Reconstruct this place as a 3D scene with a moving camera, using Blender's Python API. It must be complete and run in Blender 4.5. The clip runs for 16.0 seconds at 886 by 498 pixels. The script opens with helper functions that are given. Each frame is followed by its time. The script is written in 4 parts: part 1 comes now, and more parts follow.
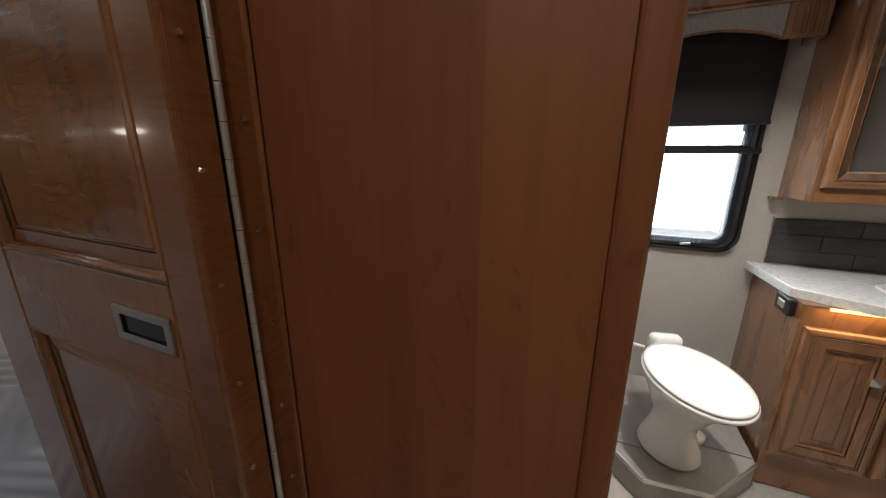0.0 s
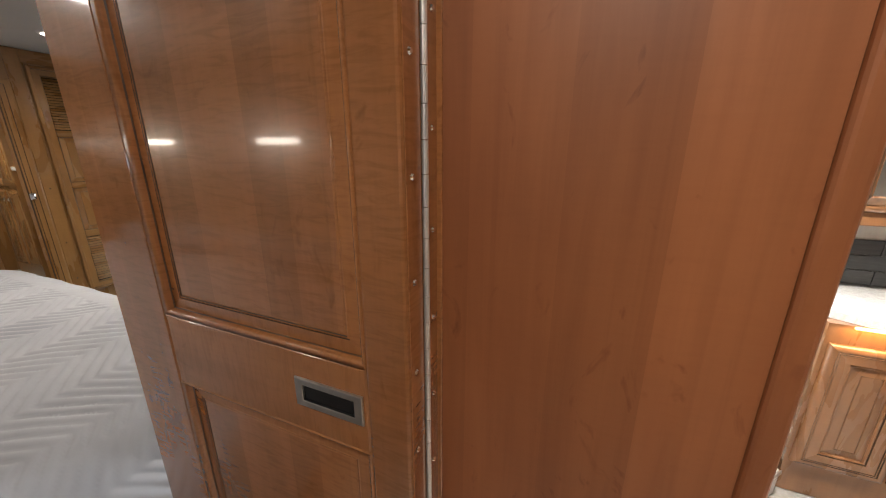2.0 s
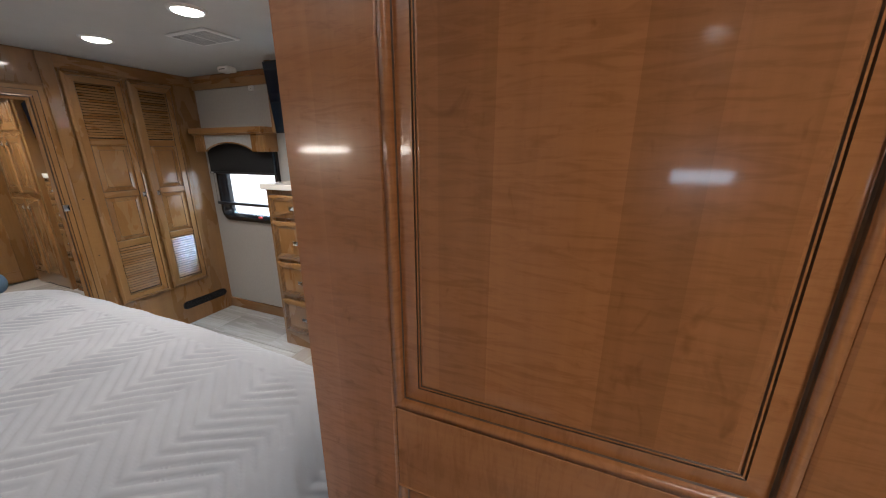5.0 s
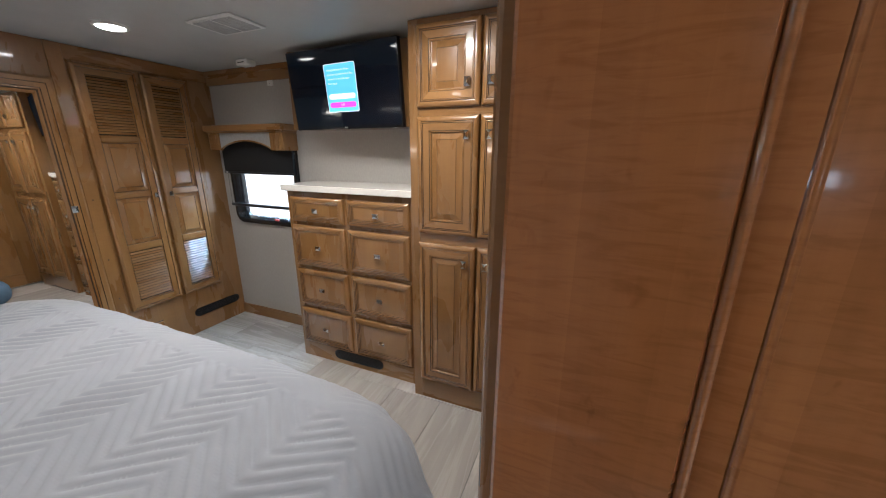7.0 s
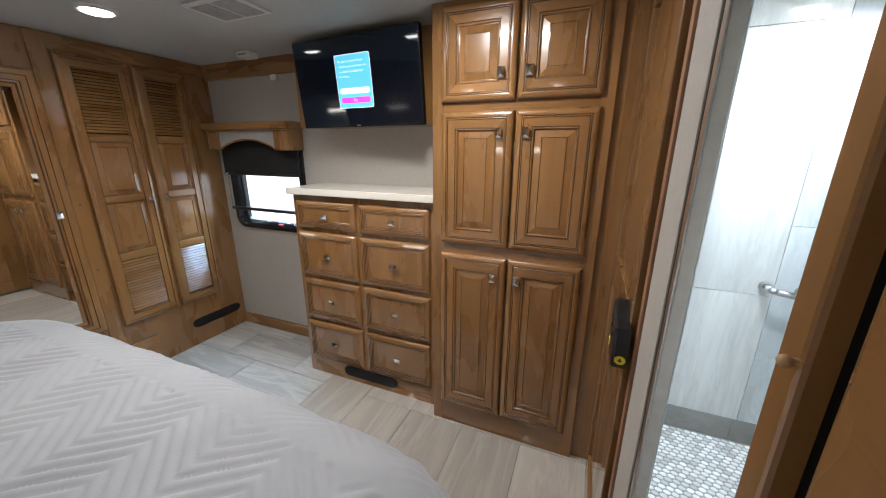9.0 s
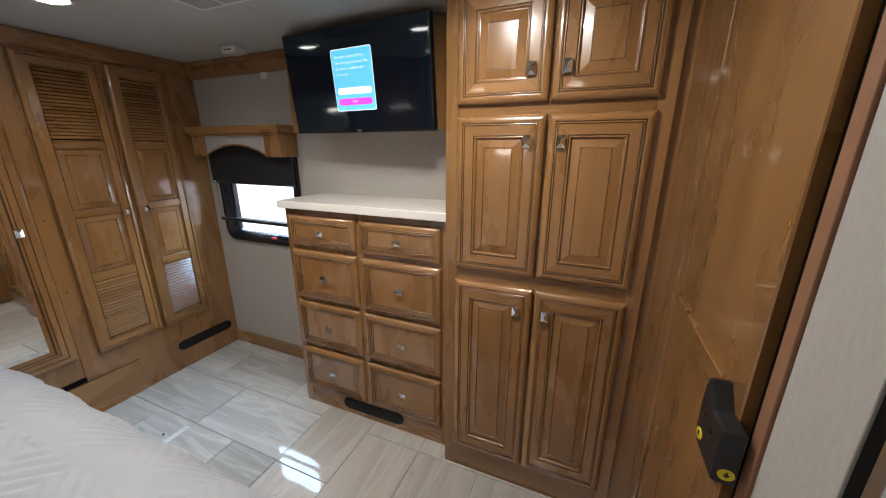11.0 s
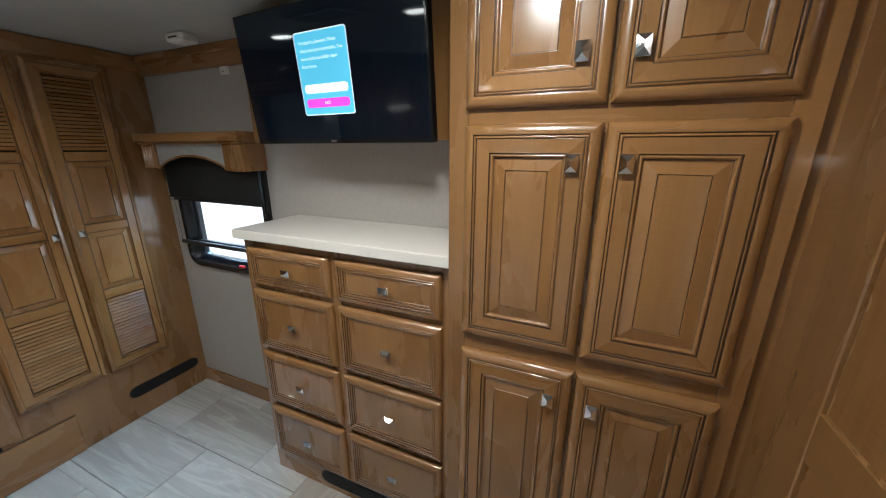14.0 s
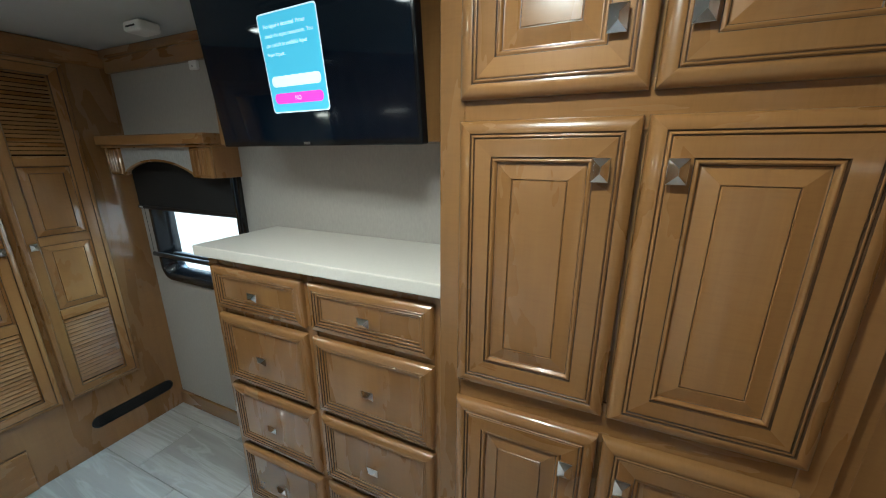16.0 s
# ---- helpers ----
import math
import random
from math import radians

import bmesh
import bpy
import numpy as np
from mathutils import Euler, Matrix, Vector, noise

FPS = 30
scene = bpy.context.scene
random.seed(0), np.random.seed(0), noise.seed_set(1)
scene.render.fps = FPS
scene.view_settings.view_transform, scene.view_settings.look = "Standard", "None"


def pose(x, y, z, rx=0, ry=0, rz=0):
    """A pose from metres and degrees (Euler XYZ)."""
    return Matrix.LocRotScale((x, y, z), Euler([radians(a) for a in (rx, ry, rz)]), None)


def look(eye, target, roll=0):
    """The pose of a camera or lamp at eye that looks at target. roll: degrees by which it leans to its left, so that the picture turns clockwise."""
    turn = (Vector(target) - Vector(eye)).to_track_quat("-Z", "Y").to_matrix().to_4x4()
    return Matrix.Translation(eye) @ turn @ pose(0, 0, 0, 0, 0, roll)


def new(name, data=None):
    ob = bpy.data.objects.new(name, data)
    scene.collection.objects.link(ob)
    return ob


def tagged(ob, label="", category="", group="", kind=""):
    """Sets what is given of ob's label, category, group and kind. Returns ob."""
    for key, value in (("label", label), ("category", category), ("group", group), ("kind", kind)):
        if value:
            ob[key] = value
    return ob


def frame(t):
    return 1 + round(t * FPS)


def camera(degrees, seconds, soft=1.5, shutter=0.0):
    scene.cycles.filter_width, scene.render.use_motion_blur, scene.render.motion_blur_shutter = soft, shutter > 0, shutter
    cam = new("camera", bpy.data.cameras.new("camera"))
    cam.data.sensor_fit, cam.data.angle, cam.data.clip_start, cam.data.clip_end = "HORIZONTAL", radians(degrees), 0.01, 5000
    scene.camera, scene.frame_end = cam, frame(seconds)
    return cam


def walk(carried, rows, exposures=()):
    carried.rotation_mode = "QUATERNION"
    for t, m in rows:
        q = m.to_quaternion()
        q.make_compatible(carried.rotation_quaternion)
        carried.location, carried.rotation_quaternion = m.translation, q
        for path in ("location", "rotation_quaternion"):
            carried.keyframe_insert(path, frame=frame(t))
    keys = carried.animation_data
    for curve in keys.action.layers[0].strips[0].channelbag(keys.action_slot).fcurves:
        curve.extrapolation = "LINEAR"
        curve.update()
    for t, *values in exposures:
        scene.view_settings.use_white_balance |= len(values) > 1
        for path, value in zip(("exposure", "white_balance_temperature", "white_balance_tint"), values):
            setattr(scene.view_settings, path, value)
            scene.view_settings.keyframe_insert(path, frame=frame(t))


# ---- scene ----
cam = camera(104.0, 16.0, soft=1.1)
PATH = [
    (0, (0.268, 0.22, 1.334), (-0.485, 1.997, 0.812), 0.2),
    (0.5, (0.235, 0.193, 1.367), (-0.514, 1.965, 0.823), 0.2),
    (1, (0.202, 0.168, 1.396), (-0.541, 1.939, 0.84), 0.1),
    (1.5, (0.163, 0.148, 1.425), (-0.577, 1.919, 0.863), 0.0),
    (2, (0.116, 0.128, 1.448), (-0.624, 1.903, 0.9), 0.1),
    (2.5, (0.057, 0.115, 1.467), (-0.684, 1.892, 0.926), 0.1),
    (3, (-0.01, 0.108, 1.482), (-0.751, 1.885, 0.94), 0.1),
    (3.5, (-0.072, 0.106, 1.489), (-0.814, 1.882, 0.947), 0.1),
    (4, (-0.13, 0.106, 1.497), (-0.872, 1.88, 0.949), -0.0),
    (4.5, (-0.195, 0.106, 1.505), (-0.932, 1.881, 0.953), -0.1),
    (7, (-0.516, 0.181, 1.487), (-1.262, 1.955, 0.945), 0.2),
    (7.5, (-0.573, 0.209, 1.489), (-1.317, 1.985, 0.946), 0.2),
    (8, (-0.626, 0.243, 1.493), (-1.367, 2.019, 0.946), 0.2),
    (8.5, (-0.672, 0.277, 1.493), (-1.412, 2.053, 0.947), 0.2),
    (9, (-0.711, 0.311, 1.492), (-1.451, 2.087, 0.945), 0.2),
    (11.5, (-0.898, 0.597, 1.563), (-1.646, 2.366, 1.005), 0.1),
    (12, (-0.928, 0.653, 1.584), (-1.677, 2.422, 1.025), 0.1),
    (12.5, (-0.958, 0.719, 1.593), (-1.707, 2.487, 1.035), 0.1),
    (13, (-0.988, 0.804, 1.597), (-1.74, 2.572, 1.04), 0.1),
    (13.5, (-1.015, 0.886, 1.598), (-1.77, 2.653, 1.043), 0.1),
    (14, (-1.036, 0.943, 1.596), (-1.792, 2.709, 1.042), 0.1),
    (14.5, (-1.046, 0.985, 1.596), (-1.805, 2.751, 1.044), 0.1),
    (15, (-1.056, 1.026, 1.593), (-1.818, 2.793, 1.049), 0.1),
    (15.5, (-1.072, 1.076, 1.588), (-1.836, 2.846, 1.054), 0.1),
    (16, (-1.093, 1.143, 1.592), (-1.86, 2.913, 1.063), 0.1),
]
EXPOSURES = [(0.0, -1.4, 6200, 9), (0.5, -1.25, 6200, 9), (1.0, -0.8, 6300, 10), (1.5, -0.3, 6400, 10), (2.0, 0.05, 6500, 10), (3.0, 0.3, 6500, 10), (4.5, 0.18, 6150, 10), (7.0, 0.12, 5800, 8), (9.0, 0.1, 5900, 7), (11.5, -0.05, 6000, 8), (12.5, -0.12, 5850, 7), (14.0, -0.2, 5650, 2), (16.0, -0.25, 5450, -7)]
walk(cam, [(t, look(eye, target, roll)) for t, eye, target, roll in PATH], EXPOSURES)

# ---- world, sun and exposure ----
world = bpy.data.worlds.new("sky")
scene.world = world
world.use_nodes = True
wn = world.node_tree.nodes
sky = wn.new("ShaderNodeTexSky")
sky.sky_type = "NISHITA"
sky.sun_disc = False
sky.sun_elevation = radians(72)
sky.sun_rotation = radians(200)
sky.dust_density = 4.0
wn["Background"].inputs["Strength"].default_value = 0.15
world.node_tree.links.new(sky.outputs["Color"], wn["Background"].inputs["Color"])
sun_data = bpy.data.lights.new("sun", "SUN")
sun_data.energy, sun_data.angle, sun_data.color = 5.0, radians(0.5), (1.0, 0.95, 0.88)
sun = new("sun", sun_data)
sun.matrix_world = look((0, 0, 8), (0.18, 0.24, 8 - 0.95))


def area_lamp(name, place, size, energy, color, target, size_y=None, spread=180):
    data = bpy.data.lights.new(name, "AREA")
    data.shape = "RECTANGLE" if size_y else "DISK"
    data.size, data.energy, data.color = size, energy, color
    data.spread = radians(spread)
    if size_y:
        data.size_y = size_y
    ob = new(name, data)
    ob.matrix_world = look(place, target)
    return ob


WARM = (1.0, 0.92, 0.83)
COOL = (0.86, 0.93, 1.0)
CEIL = 2.09
# ceiling downlights, each with its watts, colour and cone: bedroom, over the bed, hall, bath, shower
DOWN = [(-2.82, 1.35, 3.0, WARM, 150), (-1.95, 1.28, 9.0, WARM, 138), (-1.22, 1.38, 10.0, WARM, 180), (-2.82, -0.30, 2.2, WARM, 160), (-1.95, -0.30, 2.2, WARM, 160), (-1.08, -0.35, 0.6, WARM, 150),
        (0.25, -0.14, 6.0, WARM, 165), (0.68, 1.38, 34.0, WARM, 125), (1.55, 1.35, 9.0, WARM, 150), (-0.05, 1.72, 13.0, COOL, 140), (0.08, 2.00, 9.0, COOL, 150)]
for lx, ly, watts, tint, cone in DOWN:
    area_lamp("downlight_lamp", (lx, ly, CEIL - 0.026), 0.09, watts, tint, (lx, ly, 0), spread=cone)
# daylight at the two windows, given by lamps added outside them
area_lamp("window_daylight", (-3.20, 2.78, 1.95), 1.8, 140, (0.56, 0.78, 1.0), (-2.45, 1.55, 0.30), 0.8)
area_lamp("bath_daylight", (0.65, 2.36, 1.20), 0.5, 12, COOL, (0.65, 1.0, 0.9), 0.5)
# cool lamp added in the hall wall for a bluish streak on the door
area_lamp("hall_streak_lamp", (0.14, -0.945, 1.40), 0.20, 0.22, (0.70, 0.86, 1.0), (0.14, 1.0, 1.30), 0.05)
# warm strip under the front of the vanity top
area_lamp("vanity_strip_lamp", (1.45, 1.790, 0.806), 0.75, 2.6, (1.0, 0.62, 0.25), (1.45, 1.83, 0.0), 0.02)


# ---- materials ----
def material(name):
    m = bpy.data.materials.new(name)
    m.use_nodes = True
    return m, m.node_tree.nodes, m.node_tree.links, m.node_tree.nodes["Principled BSDF"]


def mix_color(nodes, links, fac, a, b, blend="MIX"):
    n = nodes.new("ShaderNodeMix")
    n.data_type, n.blend_type = "RGBA", blend
    for sock, v in ((n.inputs["Factor"], fac), (n.inputs["A"], a), (n.inputs["B"], b)):
        if isinstance(v, bpy.types.NodeSocket):
            links.new(v, sock)
        else:
            sock.default_value = v if not isinstance(v, tuple) else (*v, 1.0)
    return n.outputs["Result"]


def noise_tex(nodes, links, vec, scale, detail=4.0, rough=0.55, distortion=0.0):
    n = nodes.new("ShaderNodeTexNoise")
    n.inputs["Scale"].default_value, n.inputs["Detail"].default_value = scale, detail
    n.inputs["Roughness"].default_value, n.inputs["Distortion"].default_value = rough, distortion
    links.new(vec, n.inputs["Vector"])
    return n.outputs["Fac"]


def ramp(nodes, links, fac, stops):
    n = nodes.new("ShaderNodeValToRGB")
    while len(n.color_ramp.elements) < len(stops):
        n.color_ramp.elements.new(0.5)
    for e, (p, c) in zip(n.color_ramp.elements, stops):
        e.position, e.color = p, (*c, 1.0)
    links.new(fac, n.inputs["Fac"])
    return n.outputs["Color"]


def bump(nodes, links, bsdf, height, strength, distance):
    n = nodes.new("ShaderNodeBump")
    n.inputs["Strength"].default_value, n.inputs["Distance"].default_value = strength, distance
    links.new(height, n.inputs["Height"])
    links.new(n.outputs["Normal"], bsdf.inputs["Normal"])


def object_coords(nodes, links, scale=(1, 1, 1), vary=True):
    co = nodes.new("ShaderNodeTexCoord")
    mp = nodes.new("ShaderNodeMapping")
    mp.inputs["Scale"].default_value = scale
    if vary:
        info = nodes.new("ShaderNodeObjectInfo")
        mul = nodes.new("ShaderNodeVectorMath")
        mul.operation = "SCALE"
        mul.inputs[0].default_value = (7.3, 5.1, 9.7)
        links.new(info.outputs["Random"], mul.inputs["Scale"])
        add = nodes.new("ShaderNodeVectorMath")
        add.operation = "ADD"
        links.new(co.outputs["Object"], add.inputs[0])
        links.new(mul.outputs["Vector"], add.inputs[1])
        links.new(add.outputs["Vector"], mp.inputs["Vector"])
    else:
        links.new(co.outputs["Object"], mp.inputs["Vector"])
    return mp.outputs["Vector"]


def wood(name, axis, light, dark, rough=0.26, coat=1.0, grain_mix=0.34, knots=0.0, staves=0.0, figured=0.22):
    """Stained maple: fine grain along the axis, soft blotches, faint cross figure, a lacquer coat; staves: width of glued boards."""
    m, n, l, b = material(name)
    fine = {"x": (2.0, 46, 46), "y": (46, 2.0, 46), "z": (46, 46, 2.0)}[axis]
    soft = {"x": (1.6, 7, 7), "y": (7, 1.6, 7), "z": (7, 7, 1.6)}[axis]
    fig = {"x": (120, 18, 18), "y": (18, 120, 18), "z": (18, 18, 120)}[axis]
    v1, v2, v3 = (object_coords(n, l, s) for s in (fine, soft, fig))
    g = noise_tex(n, l, v1, 1.0, 6, 0.62, 0.9)
    s = noise_tex(n, l, v2, 1.0, 4, 0.55, 0.5)
    f = noise_tex(n, l, v3, 1.0, 3, 0.6, 1.1)
    mid = tuple((a + c) / 2 for a, c in zip(light, dark))
    c1 = ramp(n, l, s, [(0.20, dark), (0.5, mid), (0.80, light)])
    grain = ramp(n, l, g, [(0.28, (0.74, 0.70, 0.64)), (0.60, (1.05, 1.04, 1.03))])
    c2 = mix_color(n, l, grain_mix, c1, grain, "MULTIPLY")
    figure = ramp(n, l, f, [(0.34, (0.78, 0.74, 0.69)), (0.52, (1.0, 1.0, 1.0)), (0.70, (1.08, 1.07, 1.05))])
    c3 = mix_color(n, l, figured, c2, figure, "MULTIPLY")
    if staves:
        co = n.new("ShaderNodeTexCoord")
        sep = n.new("ShaderNodeSeparateXYZ")
        l.new(co.outputs["Object"], sep.inputs["Vector"])
        dv = n.new("ShaderNodeMath")
        dv.operation = "DIVIDE"
        dv.inputs[1].default_value = staves
        l.new(sep.outputs["X"], dv.inputs[0])
        fl = n.new("ShaderNodeMath")
        fl.operation = "FLOOR"
        l.new(dv.outputs["Value"], fl.inputs[0])
        wn_ = n.new("ShaderNodeTexWhiteNoise")
        wn_.noise_dimensions = "1D"
        l.new(fl.outputs["Value"], wn_.inputs["W"])
        c3 = mix_color(n, l, 0.8, c3, ramp(n, l, wn_.outputs["Value"], [(0.0, (0.82, 0.80, 0.78)), (1.0, (1.10, 1.09, 1.08))]), "MULTIPLY")
    if knots:
        v4 = object_coords(n, l, {"x": (9, 16, 16), "y": (16, 9, 16), "z": (16, 16, 9)}[axis])
        k = noise_tex(n, l, v4, 1.0, 3, 0.6, 2.2)
        kr = ramp(n, l, k, [(0.62, (1, 1, 1)), (0.76, (0.62, 0.54, 0.50))])
        c3 = mix_color(n, l, knots, c3, kr, "MULTIPLY")
    info = n.new("ShaderNodeObjectInfo")
    tone = ramp(n, l, info.outputs["Random"], [(0.0, (0.88, 0.88, 0.87)), (1.0, (1.08, 1.06, 1.04))])
    c4 = mix_color(n, l, 1.0, c3, tone, "MULTIPLY")
    l.new(c4, b.inputs["Base Color"])
    rr = n.new("ShaderNodeMapRange")
    rr.inputs["To Min"].default_value, rr.inputs["To Max"].default_value = rough - 0.06, rough + 0.10
    l.new(s, rr.inputs["Value"])
    l.new(rr.outputs["Result"], b.inputs["Roughness"])
    b.inputs["Coat Weight"].default_value, b.inputs["Coat Roughness"].default_value = coat, 0.06
    b.inputs["Specular IOR Level"].default_value = 0.5
    bump(n, l, b, g, 0.05, 0.0004)
    return m


LIGHT_WOOD, DARK_WOOD = (0.322, 0.164, 0.054), (0.204, 0.097, 0.031)
M_WOOD_V = wood("maple_upright", "z", LIGHT_WOOD, DARK_WOOD)
M_WOOD_H = wood("maple_level", "x", LIGHT_WOOD, DARK_WOOD)
M_WOOD_Y = wood("maple_level_y", "y", LIGHT_WOOD, DARK_WOOD)
M_DOOR_V = wood("door_maple_upright", "z", (0.39, 0.165, 0.060), (0.24, 0.094, 0.032), 0.22, 0.9, knots=0.75, staves=0.052, figured=0.65)
M_DOOR_H = wood("door_maple_level", "x", (0.38, 0.165, 0.060), (0.24, 0.094, 0.032), 0.22, 0.45, knots=0.5, figured=0.5)
M_PANEL = wood("partition_maple", "z", (0.40, 0.150, 0.058), (0.24, 0.082, 0.032), 0.46, 0.0, grain_mix=0.5, knots=0.9, figured=0.10, staves=0.094)
M_SHOWER_WOOD = wood("vanity_maple", "z", (0.30, 0.142, 0.062), (0.15, 0.066, 0.027))


def glaze_material():
    m, n, l, b = material("dark_glaze")
    v = object_coords(n, l, (40, 40, 40))
    l.new(ramp(n, l, noise_tex(n, l, v, 1.0), [(0.3, (0.034, 0.016, 0.007)), (0.75, (0.105, 0.048, 0.018))]), b.inputs["Base Color"])
    b.inputs["Roughness"].default_value = 0.4
    return m


M_GLAZE = glaze_material()


def plain(name, color, rough, metal=0.0, spread=0.12, scale=14.0, bump_amount=0.0, bump_scale=300.0, distance=0.0005, coat=0.0):
    """A plain surface with soft stains at one scale and a fine tooth at another."""
    m, n, l, b = material(name)
    v = object_coords(n, l)
    lo, hi = tuple(c * (1 - spread) for c in color), tuple(min(1.0, c * (1 + spread)) for c in color)
    l.new(ramp(n, l, noise_tex(n, l, v, scale, 5), [(0.3, lo), (0.7, hi)]), b.inputs["Base Color"])
    b.inputs["Roughness"].default_value, b.inputs["Metallic"].default_value = rough, metal
    b.inputs["Coat Weight"].default_value = coat
    if bump_amount:
        bump(n, l, b, noise_tex(n, l, v, bump_scale, 3), bump_amount, distance)
    return m


def stretched(name, lo, hi, scale, rough, bump_amount=0.3, distance=0.0006):
    m, n, l, b = material(name)
    v = object_coords(n, l, scale, vary=False)
    g = noise_tex(n, l, v, 1.0, 5)
    l.new(ramp(n, l, g, [(0.3, lo), (0.7, hi)]), b.inputs["Base Color"])
    b.inputs["Roughness"].default_value = rough
    bump(n, l, b, g, bump_amount, distance)
    return m


M_WALL = stretched("greige_wallcovering", (0.385, 0.355, 0.32), (0.425, 0.395, 0.355), (120, 120, 45), 0.7)
M_CEILING = plain("ceiling_vinyl", (0.50, 0.50, 0.48), 0.5, spread=0.05, scale=3, bump_amount=0.15, bump_scale=160)
M_CHROME = plain("chrome", (0.90, 0.90, 0.90), 0.05, 1.0, 0.04, 30)
M_STEEL = plain("brushed_steel", (0.55, 0.54, 0.52), 0.28, 1.0, 0.08, 60)
M_HINGE = plain("satin_hinge_steel", (0.74, 0.72, 0.69), 0.42, 0.75, 0.06, 40)
M_ALU = plain("satin_aluminium", (0.62, 0.60, 0.57), 0.32, 1.0, 0.06, 40)
M_BLACK = plain("black_plastic", (0.012, 0.012, 0.013), 0.38, spread=0.3)
M_GLOSS_BLACK = plain("gloss_black", (0.008, 0.008, 0.009), 0.12, spread=0.2)
M_SHADE = stretched("black_shade_cloth", (0.005, 0.005, 0.0055), (0.011, 0.011, 0.012), (300, 300, 300), 0.8)
M_VENT = plain("black_grille", (0.008, 0.008, 0.009), 0.55, spread=0.3)
M_VENTGREY = plain("grey_slot", (0.46, 0.46, 0.45), 0.6)
M_WHITE = plain("white_plastic", (0.72, 0.71, 0.68), 0.4, spread=0.04)
M_PORCELAIN = plain("white_porcelain", (0.80, 0.79, 0.76), 0.10, spread=0.02, coat=0.5)
M_YELLOW = plain("yellow_label", (0.75, 0.60, 0.02), 0.5, spread=0.05)
M_RED = plain("red_latch", (0.6, 0.02, 0.02), 0.4)
M_GROUT = plain("grey_grout", (0.26, 0.25, 0.235), 0.85, spread=0.15, scale=40)
M_BRASS_WOOD = plain("pale_wood_knob", (0.42, 0.26, 0.12), 0.45)
M_FABRIC = stretched("grey_valance_cloth", (0.27, 0.26, 0.25), (0.36, 0.35, 0.34), (220, 220, 60), 0.85)
# near-black fill that paints shade into gaps and recesses
M_PAINTED_DARK = plain("painted_dark", (0.008, 0.007, 0.006), 0.95)
M_PAINTED_DARK.node_tree.nodes["Principled BSDF"].inputs["Specular IOR Level"].default_value = 0.05
M_ORANGE = plain("raw_wood_edge", (0.26, 0.125, 0.065), 0.6)
M_ASPHALT = plain("pale_concrete", (0.70, 0.71, 0.71), 0.9, spread=0.25, scale=2.0)


def stone(name, base, vein, scale, rough, slant=0.0):
    """Polished veined tile: bands of cloudy veins, each tile shifted."""
    m, n, l, b = material(name)
    v = object_coords(n, l, scale)
    if slant:
        v.node.inputs["Rotation"].default_value = (0, 0, slant)
    s = noise_tex(n, l, v, 1.0, 6, 0.62, 0.8)
    t = noise_tex(n, l, v, 2.2, 4, 0.6, 1.0)
    c = ramp(n, l, s, [(0.34, tuple(x * 0.82 for x in base)), (0.5, base), (0.66, tuple(min(1, x * 1.13) for x in base))])
    veins = ramp(n, l, t, [(0.44, (0, 0, 0)), (0.50, (1, 1, 1)), (0.56, (0, 0, 0))])
    fac = n.new("ShaderNodeMath")
    fac.operation = "MULTIPLY"
    fac.inputs[1].default_value = 0.35
    l.new(veins, fac.inputs[0])
    c = mix_color(n, l, fac.outputs["Value"], c, vein)
    info = n.new("ShaderNodeObjectInfo")
    tone = ramp(n, l, info.outputs["Random"], [(0.0, (0.82, 0.82, 0.81)), (1.0, (1.05, 1.05, 1.05))])
    l.new(mix_color(n, l, 1.0, c, tone, "MULTIPLY"), b.inputs["Base Color"])
    b.inputs["Roughness"].default_value = rough
    b.inputs["Coat Weight"].default_value = 0.2
    bump(n, l, b, s, 0.02, 0.0004)
    return m


M_TILE = stone("polished_floor_tile", (0.44, 0.425, 0.40), (0.68, 0.67, 0.65), (0.45, 4.2, 4.2), 0.035, 0.22)
M_TILE_Y = stone("polished_floor_tile_cross", (0.47, 0.43, 0.385), (0.64, 0.60, 0.55), (3.4, 0.42, 3.4), 0.04, 0.22)
M_SHOWER_TILE = stone("pale_shower_tile", (0.72, 0.71, 0.68), (0.56, 0.55, 0.52), (7.0, 3.0, 0.8), 0.12)
M_ACCENT_TILE = stone("grey_accent_tile", (0.56, 0.58, 0.575), (0.42, 0.44, 0.44), (5.0, 3.0, 1.6), 0.15)
M_GREY_TILE = stone("grey_platform_tile", (0.32, 0.30, 0.275), (0.22, 0.21, 0.20), (3.0, 1.0, 3.0), 0.3)
M_SPLASH = stone("charcoal_splash_tile", (0.045, 0.045, 0.047), (0.085, 0.085, 0.088), (2.0, 8.0, 20.0), 0.25)
M_QUARTZ = plain("cream_quartz", (0.74, 0.69, 0.62), 0.14, spread=0.035, scale=260)
M_QUARTZ_W = stone("white_quartz", (0.72, 0.73, 0.72), (0.55, 0.56, 0.56), (60, 60, 60), 0.18)


def quilt_material():
    m, n, l, b = material("grey_quilt_cloth")
    v = object_coords(n, l, vary=False)
    s = noise_tex(n, l, v, 3.0, 5)
    w = noise_tex(n, l, v, 900.0, 2)
    l.new(ramp(n, l, s, [(0.3, (0.30, 0.305, 0.325)), (0.7, (0.36, 0.365, 0.385))]), b.inputs["Base Color"])
    b.inputs["Roughness"].default_value = 0.85
    b.inputs["Sheen Weight"].default_value = 0.25
    bump(n, l, b, w, 0.2, 0.0006)
    return m


M_QUILT = quilt_material()


